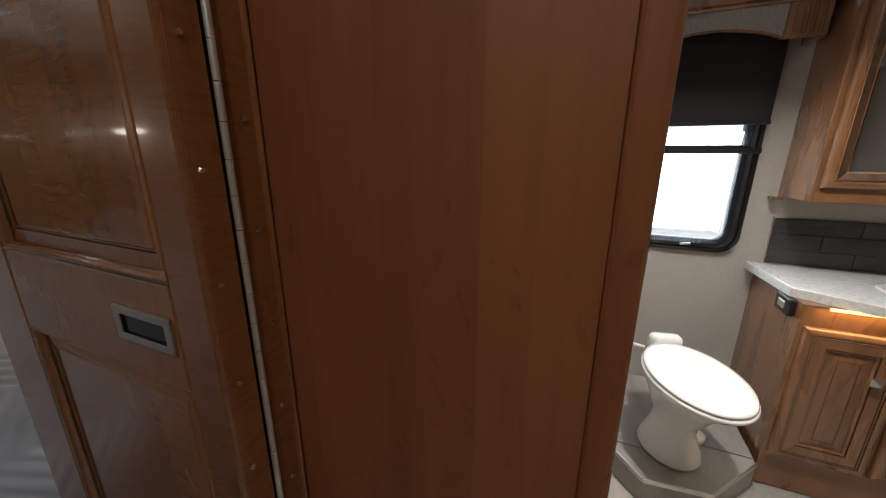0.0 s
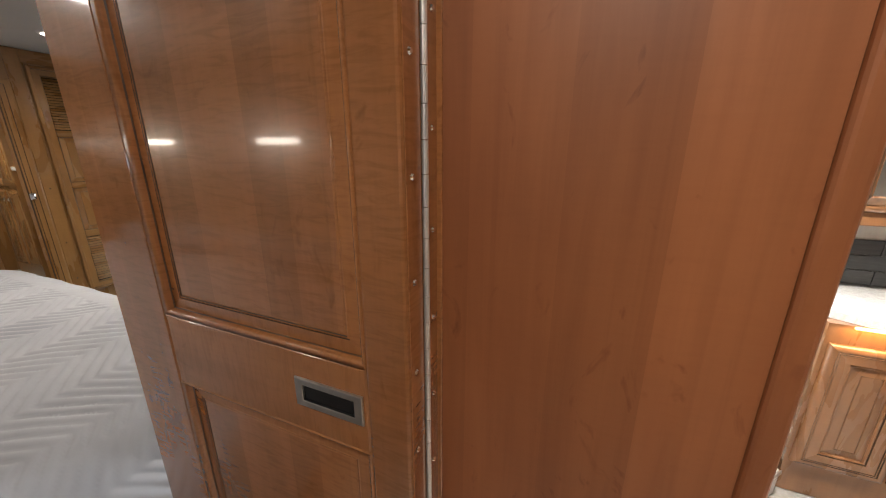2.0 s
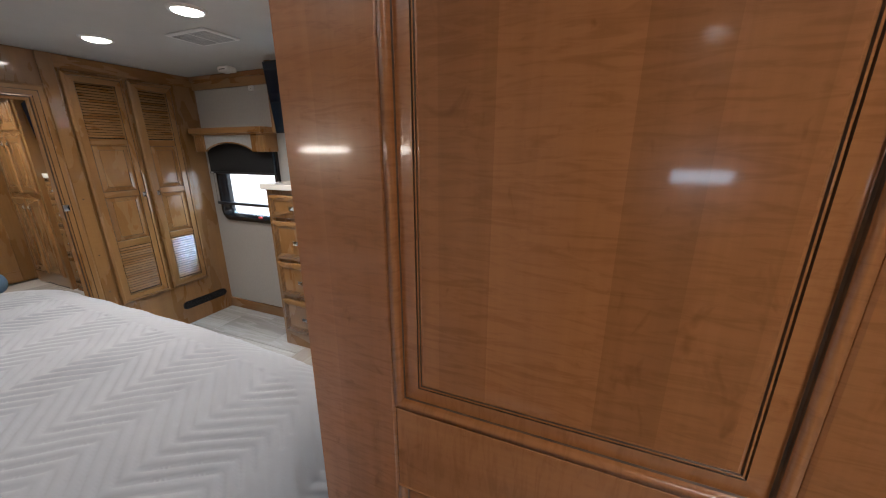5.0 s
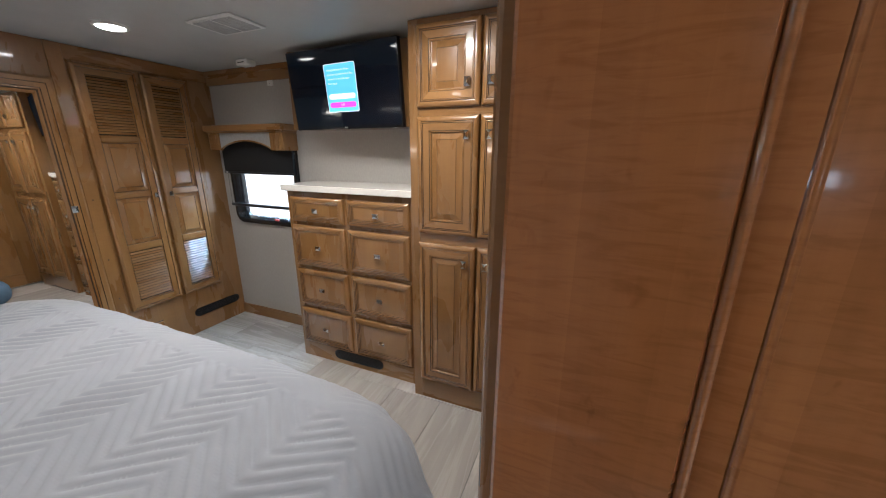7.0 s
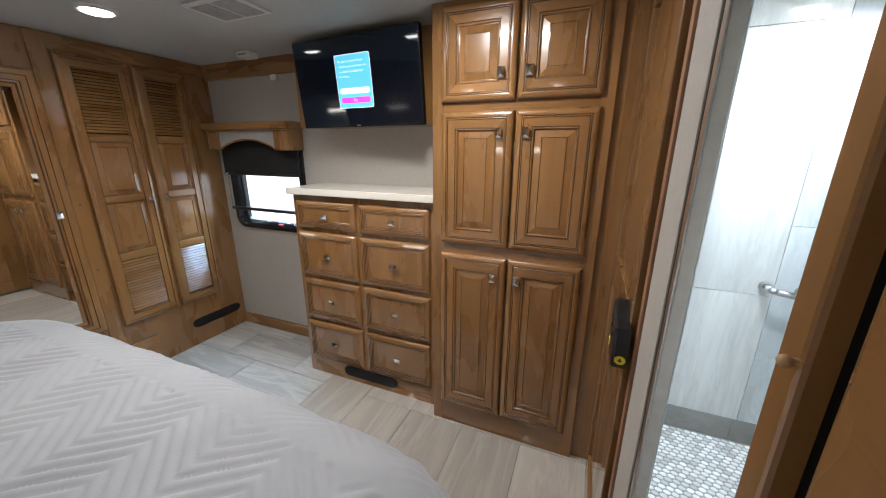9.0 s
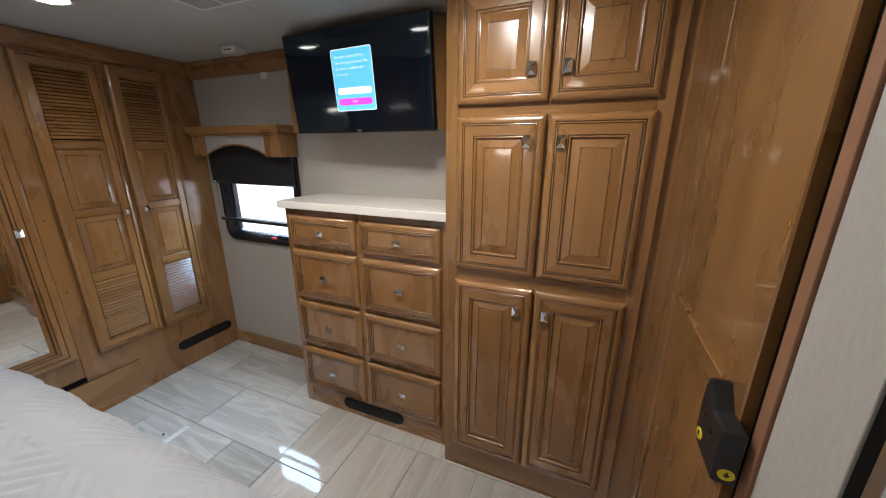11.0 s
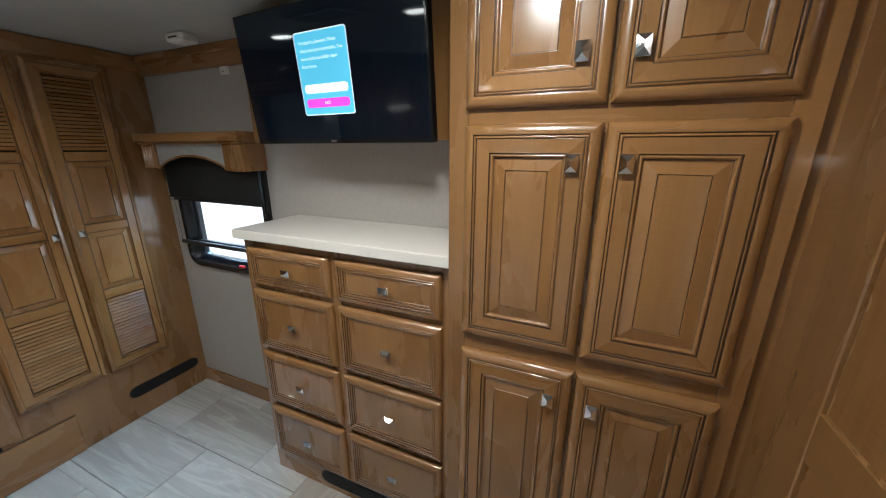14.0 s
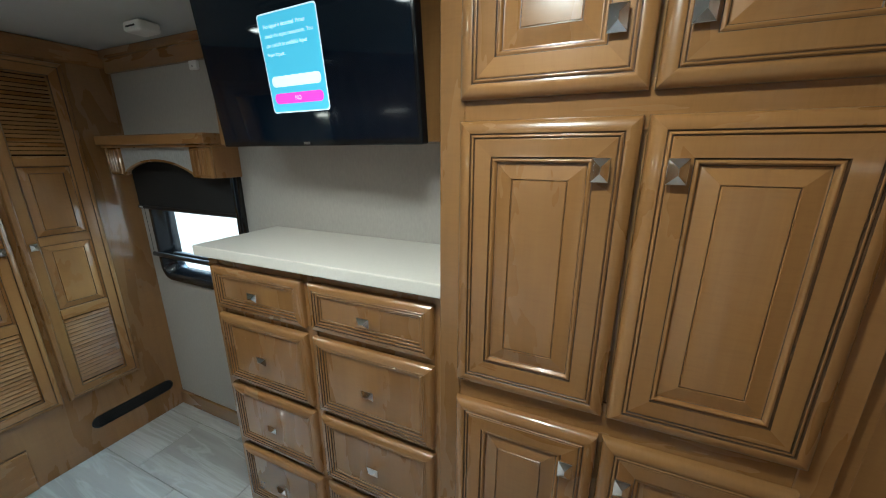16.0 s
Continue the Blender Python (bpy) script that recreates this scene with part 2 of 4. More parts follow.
def glass_material(name, tint=(1, 1, 1)):
    m, n, l, b = material(name)
    b.inputs["Base Color"].default_value = (*tint, 1)
    b.inputs["Transmission Weight"].default_value, b.inputs["Roughness"].default_value, b.inputs["IOR"].default_value = 1.0, 0.0, 1.45
    return m


def glow(name, color, strength):
    m, n, l, b = material(name)
    b.inputs["Base Color"].default_value = (*color, 1)
    b.inputs["Emission Color"].default_value, b.inputs["Emission Strength"].default_value = (*color, 1), strength
    return m


M_GLASS = glass_material("window_glass")
M_MIRROR = plain("mirror_silver", (0.86, 0.87, 0.87), 0.015, 1.0, 0.01)
M_LENS = glow("lamp_lens", (1.0, 0.93, 0.84), 22.0)
M_SCONCE = glow("sconce_glass", (1.0, 0.88, 0.74), 22.0)
M_LED = glow("warm_led", (1.0, 0.62, 0.25), 6.0)
M_SCREEN = glow("screen_navy", (0.002, 0.006, 0.013), 0.12)
for m_ in (M_LED, M_SCREEN):
    m_.cycles.emission_sampling = "NONE"   # too dim to light the rooms
M_SCREEN.node_tree.nodes["Principled BSDF"].inputs["Roughness"].default_value = 0.05
M_PIC_CARD = glow("screen_card_blue", (0.13, 0.50, 0.68), 1.0)
M_PIC_WHITE = glow("screen_white", (0.85, 0.90, 0.92), 1.1)
M_PIC_PINK = glow("screen_pink", (0.85, 0.06, 0.55), 1.1)


# ---- builders ----
def box(bm, x0, x1, y0, y1, z0, z1, bevel=0.0, mat=0, segments=1):
    made = bmesh.ops.create_cube(bm, size=1.0, matrix=Matrix.LocRotScale(((x0 + x1) / 2, (y0 + y1) / 2, (z0 + z1) / 2), None, (x1 - x0, y1 - y0, z1 - z0)))
    faces = set(f for v in made["verts"] for f in v.link_faces)
    for f in faces:
        f.material_index = mat
    if bevel:
        edges = list(set(e for v in made["verts"] for e in v.link_edges))
        out = bmesh.ops.bevel(bm, geom=edges, offset=bevel, segments=segments, affect="EDGES", profile=0.5)
        for f in out["faces"]:
            f.material_index = mat
    return made


def tube(bm, a, b, r0, r1=None, segments=20, mat=0, caps=True):
    a, b = Vector(a), Vector(b)
    way = b - a
    turn = way.to_track_quat("Z", "Y").to_matrix().to_4x4()
    made = bmesh.ops.create_cone(bm, cap_ends=caps, segments=segments, radius1=r0, radius2=r0 if r1 is None else r1, depth=way.length,
                                 matrix=Matrix.Translation((a + b) / 2) @ turn)
    for f in set(f for v in made["verts"] for f in v.link_faces):
        f.material_index = mat


def link_mesh(name, bm, mats, smooth=False):
    me = bpy.data.meshes.new(name)
    bmesh.ops.recalc_face_normals(bm, faces=bm.faces)
    bm.to_mesh(me)
    bm.free()
    for m in mats if isinstance(mats, (list, tuple)) else [mats]:
        me.materials.append(m)
    if smooth:
        for p in me.polygons:
            p.use_smooth = True
    return new(name, me)


def part(name, bm, mats, parent, label="", smooth=False):
    ob = link_mesh(name, bm, mats, smooth)
    ob.parent = parent
    return tagged(ob, label) if label else ob


def thing(name, label, category, group="", m=None):
    ob = new(name)
    ob.empty_display_size = 0.05
    if m is not None:
        ob.matrix_world = m
    return tagged(ob, label, category, group)


def setting(name, bm, mats, label, category="", smooth=False):
    return tagged(link_mesh(name, bm, mats, smooth), label, category or name.split("_")[0], kind="structure")


def boxes(name, rows, mats, label, category, bevel=0.0):
    bm = bmesh.new()
    for r in rows:
        box(bm, *r, bevel=bevel)
    return setting(name, bm, mats, label, category)


def wall_with_hole(name, x0, x1, y0, y1, z0, z1, hx0, hx1, hz0, hz1, bm=None):
    """A wall along x with one opening through it."""
    for r in ((x0, hx0, z0, z1), (hx1, x1, z0, z1), (hx0, hx1, z0, hz0), (hx0, hx1, hz1, z1)):
        box(bm, r[0], r[1], y0, y1, r[2], r[3])


def rounded_rect(w, h, r, n=6):
    pts = []
    for cx, cz, a0 in ((w / 2 - r, h / 2 - r, 0), (-w / 2 + r, h / 2 - r, 90), (-w / 2 + r, -h / 2 + r, 180), (w / 2 - r, -h / 2 + r, 270)):
        for i in range(n + 1):
            a = radians(a0 + 90 * i / n)
            pts.append((cx + r * math.cos(a), cz + r * math.sin(a)))
    return pts


def loft(bm, rings, close_last=True, close_first=False, mat=0):
    """Skin between closed loops of equal length, each a list of points."""
    loops = [[bm.verts.new(p) for p in ring] for ring in rings]
    for a, b in zip(loops, loops[1:]):
        for i in range(len(a)):
            j = (i + 1) % len(a)
            bm.faces.new((a[i], a[j], b[j], b[i])).material_index = mat
    if close_last:
        bm.faces.new(loops[-1]).material_index = mat
    if close_first:
        bm.faces.new(loops[0]).material_index = mat


# Profiles of doors and drawers: inset, height, and whether the strip from the last row is dark glaze.
RAISED = [(0, 0, 0), (0, 0.008, 0), (0.0014, 0.0128, 0), (0.0045, 0.0165, 0), (0.0100, 0.0195, 0), (0.0175, 0.0212, 0), (0.0255, 0.0218, 0), (0.0272, 0.0190, 1), (0.0284, 0.0190, 1),
          (0.0294, 0.0210, 0), (0.0312, 0.0218, 0), (0.0330, 0.0212, 0), (0.0346, 0.0185, 1), (0.0358, 0.0185, 1), (0.0368, 0.0206, 0), (0.0690, 0.0206, 0), (0.0702, 0.0165, 1), (0.0714, 0.0165, 1),
          (0.0730, 0.0184, 0), (0.0752, 0.0190, 0), (0.0772, 0.0180, 0), (0.0788, 0.0155, 0), (0.0798, 0.0112, 0), (0.0812, 0.0105, 1), (0.083, 0.0105, 0)]
RAISED_PANEL = [(0.083, 0.0105, 0), (0.1105, 0.0170, 0), (0.1116, 0.0150, 0), (0.1128, 0.0148, 1), (0.1142, 0.0168, 0)]
DRAWER = [(0, 0, 0), (0, 0.009, 0), (0.0015, 0.0130, 0), (0.0045, 0.0162, 0), (0.010, 0.0192, 0), (0.0215, 0.0220, 0), (0.0226, 0.0190, 1), (0.0236, 0.0190, 1), (0.0248, 0.0208, 0), (0.0270, 0.0215, 0), (0.0300, 0.0200, 0),
          (0.0312, 0.0165, 1), (0.0322, 0.0165, 1), (0.0336, 0.0185, 0), (0.0358, 0.0190, 0), (0.0390, 0.0170, 0), (0.0402, 0.0130, 1), (0.0412, 0.0130, 1), (0.0430, 0.0145, 0), (0.0462, 0.0120, 0), (0.0470, 0.0100, 1), (0.048, 0.010, 0)]
DRAWER_PANEL = [(0.048, 0.010, 0), (0.050, 0.0105, 0)]


def side_strip(side, w, h, profile):
    """One mitred side of a frame: strips between nested rectangles, in the plane x, z with the front towards -y."""
    bm = bmesh.new()

    def corner(which, inset, up):
        sx, sz = {"bl": (0, 0), "br": (1, 0), "tr": (1, 1), "tl": (0, 1)}[which]
        return (inset if sx == 0 else w - inset, -up, inset if sz == 0 else h - inset)

    a, b = {"bottom": ("bl", "br"), "right": ("br", "tr"), "top": ("tr", "tl"), "left": ("tl", "bl")}[side]
    last = None
    for inset, up, dark in profile:
        row = [bm.verts.new(corner(a, inset, up)), bm.verts.new(corner(b, inset, up))]
        if last:
            face = bm.faces.new((last[0], last[1], row[1], row[0]))
            face.material_index, face.smooth = (1, False) if dark else (0, inset - last_inset < 0.008)
        last, last_inset = row, inset
    return bm


def raised_field(w, h, panel):
    bm = bmesh.new()
    rings = []
    for inset, up, dark in panel:
        rings.append(([bm.verts.new((x, -up, z)) for x, z in ((inset, inset), (w - inset, inset), (w - inset, h - inset), (inset, h - inset))], dark))
    for (a, _), (b, dark) in zip(rings, rings[1:]):
        for i in range(4):
            j = (i + 1) % 4
            bm.faces.new((a[i], a[j], b[j], b[i])).material_index = 1 if dark else 0
    bm.faces.new(rings[-1][0])
    return bm


def knob_mesh(bm, x, z, up, w=0.030, h=0.042):
    """A square faceted pull on a short neck, front towards -y."""
    tube(bm, (x, -up, z), (x, -up - 0.014, z), 0.006, segments=12)
    # four facets rise to a short ridge along the longer side
    ridge = (0.03, 1 - w / h) if h > w else (1 - h / w, 0.03)
    rows = [(0.55, 0.55, 0.012), (1.0, 1.0, 0.018), (1.0, 1.0, 0.0205), (0.94, 0.95, 0.0215), (*ridge, 0.030)]
    rings = []
    for kx, kz, d in rows:
        rings.append([(x + sx * w / 2 * kx, -up - d, z + sz * h / 2 * kz) for sx, sz in ((-1, -1), (1, -1), (1, 1), (-1, 1))])
    loft(bm, rings, True, True)


def front(parent, name, x, z, w, h, y, profile, panel, knob=None, mats=None, label="", knob_size=(0.030, 0.042)):
    """A mitred door or drawer front under a thing: four rails and stiles, a field and a knob, in the thing's own axes."""
    v, hm = mats or (M_WOOD_V, M_WOOD_H)
    bm = bmesh.new()
    box(bm, 0.003, w - 0.003, -0.006, 0.0, 0.003, h - 0.003)
    base = part(name, bm, v, parent, label)
    base.location = (x, y, z)
    for side in ("bottom", "right", "top", "left"):
        part("rail" if side in ("bottom", "top") else "stile", side_strip(side, w, h, profile), [hm if side in ("bottom", "top") else v, M_GLAZE], base)
    part("panel", raised_field(w, h, panel), [v, M_GLAZE], base)
    if knob:
        bm = bmesh.new()
        knob_mesh(bm, knob[0] - x, knob[1] - z, 0.012, *knob_size)
        part("knob", bm, M_CHROME, base, "faceted square chrome knob")
    return base


def oval_slot(bm, x0, x1, z0, z1, y, depth, n=8, mat=0):
    r = (z1 - z0) / 2
    ring = []
    for cx, a0 in ((x1 - r, -90), (x0 + r, 90)):
        for i in range(n + 1):
            a = radians(a0 + 180 * i / n)
            ring.append((cx + r * math.cos(a), (z0 + z1) / 2 + r * math.sin(a)))
    c = ((x0 + x1) / 2, (z0 + z1) / 2)
    s = lambda k, d: [(c[0] + (px - c[0]) * k, y - d, c[1] + (pz - c[1]) * (k if k == 1 else k - 0.12)) for px, pz in ring]  # noqa: E731
    loft(bm, [s(1, 0), s(1, depth), s(0.97, depth), s(0.96, depth * 0.4)], True, False, mat)


# ---- structure ----
X0, X1, Y0, Y1 = -3.95, 2.30, -1.10, 2.26
boxes("floor", [(X0, X1, Y0, Y1, -0.08, -0.006)], M_GROUT, "grey grout bed under polished stone tiles", "floor")
boxes("ceiling", [(X0 - 0.08, X1 + 0.08, Y0 - 0.08, Y1 + 0.08, CEIL, CEIL + 0.08)], M_CEILING, "pale grey padded vinyl ceiling", "ceiling")
bm = bmesh.new()
wall_with_hole("n", X0, -1.0, Y1, Y1 + 0.08, 0, CEIL, -3.325, -2.605, 0.905, 1.60, bm)
wall_with_hole("n", -1.0, X1, Y1, Y1 + 0.08, 0, CEIL, 0.36, 0.93, 0.895, 1.80, bm)
setting("wall_north", bm, M_WALL, "greige textured wallcovering on the outer wall", "wall")
boxes("wall_south", [(X0, X1, Y0 - 0.08, Y0, 0, CEIL)], M_WALL, "greige textured wall at the bed's head", "wall")
boxes("wall_west", [(X0 - 0.08, X0, Y0, Y1, 0, CEIL)], M_WALL, "greige textured end wall", "wall")
boxes("wall_east", [(X1, X1 + 0.08, Y0, Y1, 0, CEIL)], M_WALL, "greige textured far wall of the hall", "wall")
# slot is made up, cut for the added cool lamp
bm = bmesh.new()
wall_with_hole("hall", -0.30, X1, -0.98, -0.90, 0, CEIL, 0.03, 0.25, 1.365, 1.435, bm)
setting("wall_hall", bm, M_WOOD_V, "maple panelled wall of the hall", "wall")
# partition between hall and shower, and the wall of the shower
boxes("wall_partition", [(-0.556, 0.285, 0.500, 0.565, 0, CEIL), (-0.556, -0.062, 0.446, 0.500, 0, CEIL)], M_WALL, "partition core between hall and shower", "wall")
boxes("wall_shower_side", [(-0.556, -0.5395, 0.958, Y1, 0, CEIL), (-0.556, -0.5395, 0.565, 0.958, 2.0, CEIL)], M_WALL, "greige wall beside the shower opening", "wall")
boxes("wall_shower_bath", [(0.252, 0.288, 0.565, Y1, 0, CEIL)], M_WALL, "greige wall between shower and toilet", "wall")

# baseboard and crown on the outer wall
bm = bmesh.new()
box(bm, -3.45, -2.385, 2.243, 2.26, 0, 0.095, 0.003)
setting("baseboard", bm, M_WOOD_H, "maple baseboard under the window wall", "baseboard")
bm = bmesh.new()
box(bm, -3.45, -2.30, 2.235, 2.26, 1.985, 2.088, 0.004)
box(bm, -3.45, -2.30, 2.222, 2.24, 2.05, 2.088, 0.003)
setting("trim_crown", bm, M_WOOD_H, "maple crown strip along the ceiling", "trim")


def window(name, x0, x1, z0, z1, bars, label):
    """A black rounded window frame set in the outer wall, with its panes."""
    w, h, cx, cz = x1 - x0, z1 - z0, (x0 + x1) / 2, (z0 + z1) / 2
    root = tagged(new(name), label, "window", kind="structure")
    bm = bmesh.new()
    o, i = rounded_rect(w, h, 0.085, 8), rounded_rect(w - 0.075, h - 0.075, 0.055, 8)
    i2 = rounded_rect(w - 0.105, h - 0.105, 0.045, 8)
    lo = lambda ring, y: [(cx + px, y, cz + pz) for px, pz in ring]  # noqa: E731
    loft(bm, [lo(o, 2.262), lo(o, 2.240), lo(rounded_rect(w - 0.012, h - 0.012, 0.08, 8), 2.234), lo(i, 2.234), lo(i, 2.262), lo(i2, 2.268), lo(i2, 2.335)], False)
    part("window_frame", bm, M_GLOSS_BLACK, root, "gloss black rounded frame", True)
    for n, (a, b) in enumerate(zip([z0] + bars, bars + [z1])):
        bm = bmesh.new()
        box(bm, x0 + 0.03, x1 - 0.03, 2.297, 2.301, a + (0.03 if n == 0 else 0.0), b - (0.03 if b == z1 else 0.0))
        pane = part("pane", bm, M_GLASS, root, "clear glass pane")
        pane.visible_shadow = False
    for b in bars:
        bm = bmesh.new()
        box(bm, x0 + 0.04, x1 - 0.04, 2.285, 2.315, b - 0.010, b + 0.010, 0.003)
        part("window_bar", bm, M_BLACK, root)
    return root


win = window("window_1", -3.335, -2.590, 0.890, 1.62, [1.035], "black rounded coach window with daylight behind")
bm = bmesh.new()
box(bm, -2.875, -2.835, 2.225, 2.24, 0.932, 0.946, 0.002)
part("latch", bm, M_RED, win, "small red latch")
win2 = window("window_2", 0.350, 0.940, 0.880, 1.82, [1.375], "black rounded bathroom window with daylight behind")
bm = bmesh.new()
tube(bm, (0.705, 2.232, 0.910), (0.745, 2.222, 0.918), 0.006, segments=10)
part("latch", bm, M_STEEL, win2, "small metal latch")


def sconce(x):
    """A low wide wall lamp over the bed's head."""
    s = thing("wall_lamp", "low wide wall lamp with a glowing glass, over the bed's head", "wall lamp", "wall lamps over the bed", pose(x, Y0, 1.505))
    bm = bmesh.new()
    box(bm, -0.10, 0.10, 0.0, 0.018, -0.035, 0.035, 0.006, segments=2)
    part("back_plate", bm, M_STEEL, s)
    bm = bmesh.new()
    box(bm, -0.165, 0.165, 0.0175, 0.080, -0.019, 0.019, 0.016, segments=3)
    part("glass", bm, M_SCONCE, s, "glowing frosted glass", True)


sconce(-3.05)
sconce(-1.77)

# ---- ground outside ----
boxes("ground", [(-400, 400, -400, 400, -1.35, -1.25)], M_ASPHALT, "pale concrete lot outside", "ground")

# added sheet that glows, so the view through the windows is bright
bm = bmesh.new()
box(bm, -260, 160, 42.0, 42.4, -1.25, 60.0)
M_BACKDROP_GLOW = glow("backdrop_glow", (0.86, 0.94, 1.0), 2.0)
M_BACKDROP_GLOW.cycles.emission_sampling = "NONE"
setting("backdrop", bm, M_BACKDROP_GLOW, "glowing sheet standing in for the bright distance beyond the parked vehicles", "backdrop")


def parked_vehicle(x, y, paint, label):
    car = thing("pickup_truck", label, "truck", m=pose(x, y, -1.25, 0, 0, 12))
    bm = bmesh.new()
    prof = [(-2.7, 0.45), (-2.7, 1.0), (-1.6, 1.12), (-1.0, 1.75), (0.7, 1.78), (1.1, 1.15), (2.7, 1.12), (2.7, 0.45)]
    loft(bm, [[(px, -0.92, pz) for px, pz in prof], [(px, 0.92, pz) for px, pz in prof]], True, True)
    part("body", bm, paint, car)
    bm = bmesh.new()
    loft(bm, [[(px, -0.94, pz) for px, pz in ((-1.35, 1.18), (-0.95, 1.66), (0.65, 1.68), (0.9, 1.18))], [(px, -0.925, pz) for px, pz in ((-1.35, 1.18), (-0.95, 1.66), (0.65, 1.68), (0.9, 1.18))]], True, True)
    part("side_window", bm, M_GLOSS_BLACK, car)
    for wx in (-1.8, 1.75):
        for wy in (-0.80, 0.80):
            bm = bmesh.new()
            tube(bm, (wx, wy - 0.13, 0.38), (wx, wy + 0.13, 0.38), 0.38, segments=24)
            part("wheel", bm, M_BLACK, car, smooth=False)
    return car


parked_vehicle(-38.0, 33.0, plain("silver_paint", (0.45, 0.46, 0.47), 0.25, 0.3), "silver pickup truck parked on the concrete lot")
parked_vehicle(-47.0, 34.0, plain("white_paint", (0.75, 0.75, 0.75), 0.3), "white pickup truck parked on the concrete lot")


# ---- ceiling fixtures ----
def downlight(x, y):
    lamp = thing("ceiling_light", "round white recessed downlight, switched on", "ceiling light", "downlights in the ceiling", pose(x, y, CEIL))
    bm = bmesh.new()
    ring = lambda r, z: [(r * math.cos(a * math.tau / 32), r * math.sin(a * math.tau / 32), z) for a in range(32)]  # noqa: E731
    loft(bm, [ring(0.076, 0.0), ring(0.074, -0.008), ring(0.062, -0.011), ring(0.058, -0.005)], False)
    part("trim_ring", bm, M_WHITE, lamp, smooth=True)
    bm = bmesh.new()
    loft(bm, [ring(0.059, -0.004), ring(0.055, -0.010), ring(0.045, -0.015), ring(0.025, -0.018)], True)
    part("lens", bm, M_LENS, lamp, "glowing frosted lens")


for lx, ly, *_ in DOWN:
    downlight(lx, ly)

vent = thing("ceiling_vent", "white slotted air grille in the ceiling", "vent", m=pose(-2.255, 1.555, CEIL))
bm = bmesh.new()
box(bm, -0.150, 0.150, -0.105, 0.105, -0.010, -0.001, 0.004)
part("frame", bm, M_WHITE, vent)
for r in range(2):
    for k in range(10):
        bm = bmesh.new()
        xx = -0.125 + 0.135 * r + 0.0125 * k
        box(bm, xx, xx + 0.006, -0.085, 0.085, -0.0125, -0.0102)
        part("slot", bm, M_VENTGREY, vent)
alarm = thing("smoke_alarm", "white rounded detector on the ceiling", "detector", m=pose(-2.80, 2.09, CEIL))
bm = bmesh.new()
box(bm, -0.055, 0.055, -0.04, 0.04, -0.040, -0.001, 0.012, segments=3)
part("body", bm, M_WHITE, alarm, smooth=False)
bm = bmesh.new()
box(bm, -0.030, 0.030, -0.0425, -0.0395, -0.026, -0.020, 0.001)
part("slot", bm, M_VENT, alarm)
sensor = thing("wall_sensor", "small square white sensor on the wallcovering", "sensor", m=pose(-2.772, 2.26, 1.975))
bm = bmesh.new()
box(bm, -0.025, 0.025, -0.016, 0.0, -0.025, 0.025, 0.004, segments=2)
part("body", bm, M_WHITE, sensor)
bm = bmesh.new()
tube(bm, (0, -0.016, -0.012), (0, -0.0175, -0.012), 0.003, segments=10)
part("eye", bm, M_BLACK, sensor)


# ---- window valance and shade in the bedroom ----
def valance(x0, x1, y_front, z0, z1, cloth_name, label, wood_v, wood_h, shelf=0.045, rise=0.55):
    v = thing("window_valance", label, "valance")
    bm = bmesh.new()
    box(bm, x0 - 0.015, x1 + 0.015, y_front - 0.04, 2.2585, z1 - shelf, z1, 0.006, segments=2)
    box(bm, x0 - 0.005, x1 + 0.005, y_front - 0.025, 2.2585, z1 - shelf - 0.012, z1 - shelf, 0.003)
    part("top_shelf", bm, wood_h, v)
    zt = z1 - shelf - 0.012
    for a, b in ((x0, x0 + 0.012), (x1 - 0.024, x1)):
        bm = bmesh.new()
        box(bm, a, b, y_front + 0.002, 2.2585, z0, zt, 0.002)
        part("side_board", bm, wood_v, v)
    for a, b in ((x0, x0 + 0.115), (x1 - 0.13, x1 - 0.002)):
        bm = bmesh.new()
        box(bm, a, b, y_front - 0.014, y_front + 0.004, z0, zt, 0.004)
        for k in range(4):
            t = a + (b - a) * (0.16 + 0.195 * k)
            box(bm, t, t + (b - a) * 0.10, y_front - 0.020, y_front - 0.013, z0 + 0.012, zt - 0.012, 0.003)
        part("corbel", bm, wood_v, v, "fluted maple corbel")
    # arched apron of padded cloth, and the bead along its arch
    a, b = x0 + 0.115, x1 - 0.13
    top, low, n = zt, z0 + 0.005, 24
    arch = [(a + (b - a) * i / n, low + (top - low) * rise * max(0.0, math.sin(math.pi * i / n)) ** 0.7) for i in range(n + 1)]
    ring = arch + [(b, top), (a, top)]
    bm = bmesh.new()
    loft(bm, [[(px, y_front + 0.012, pz) for px, pz in ring], [(px, y_front, pz) for px, pz in ring]], True, True)
    part(cloth_name, bm, M_FABRIC, v, "arched apron of grey cloth")
    ring = [(px, pz - 0.006) for px, pz in arch] + [(px, pz + 0.004) for px, pz in reversed(arch)]
    bm = bmesh.new()
    loft(bm, [[(px, y_front + 0.010, pz) for px, pz in ring], [(px, y_front - 0.004, pz) for px, pz in ring]], True, True)
    part("arch_bead", bm, wood_h, v)
    return v


valance(-3.365, -2.575, 2.135, 1.490, 1.675, "apron", "maple window valance with fluted corbels and arched grey cloth", M_WOOD_V, M_WOOD_H)


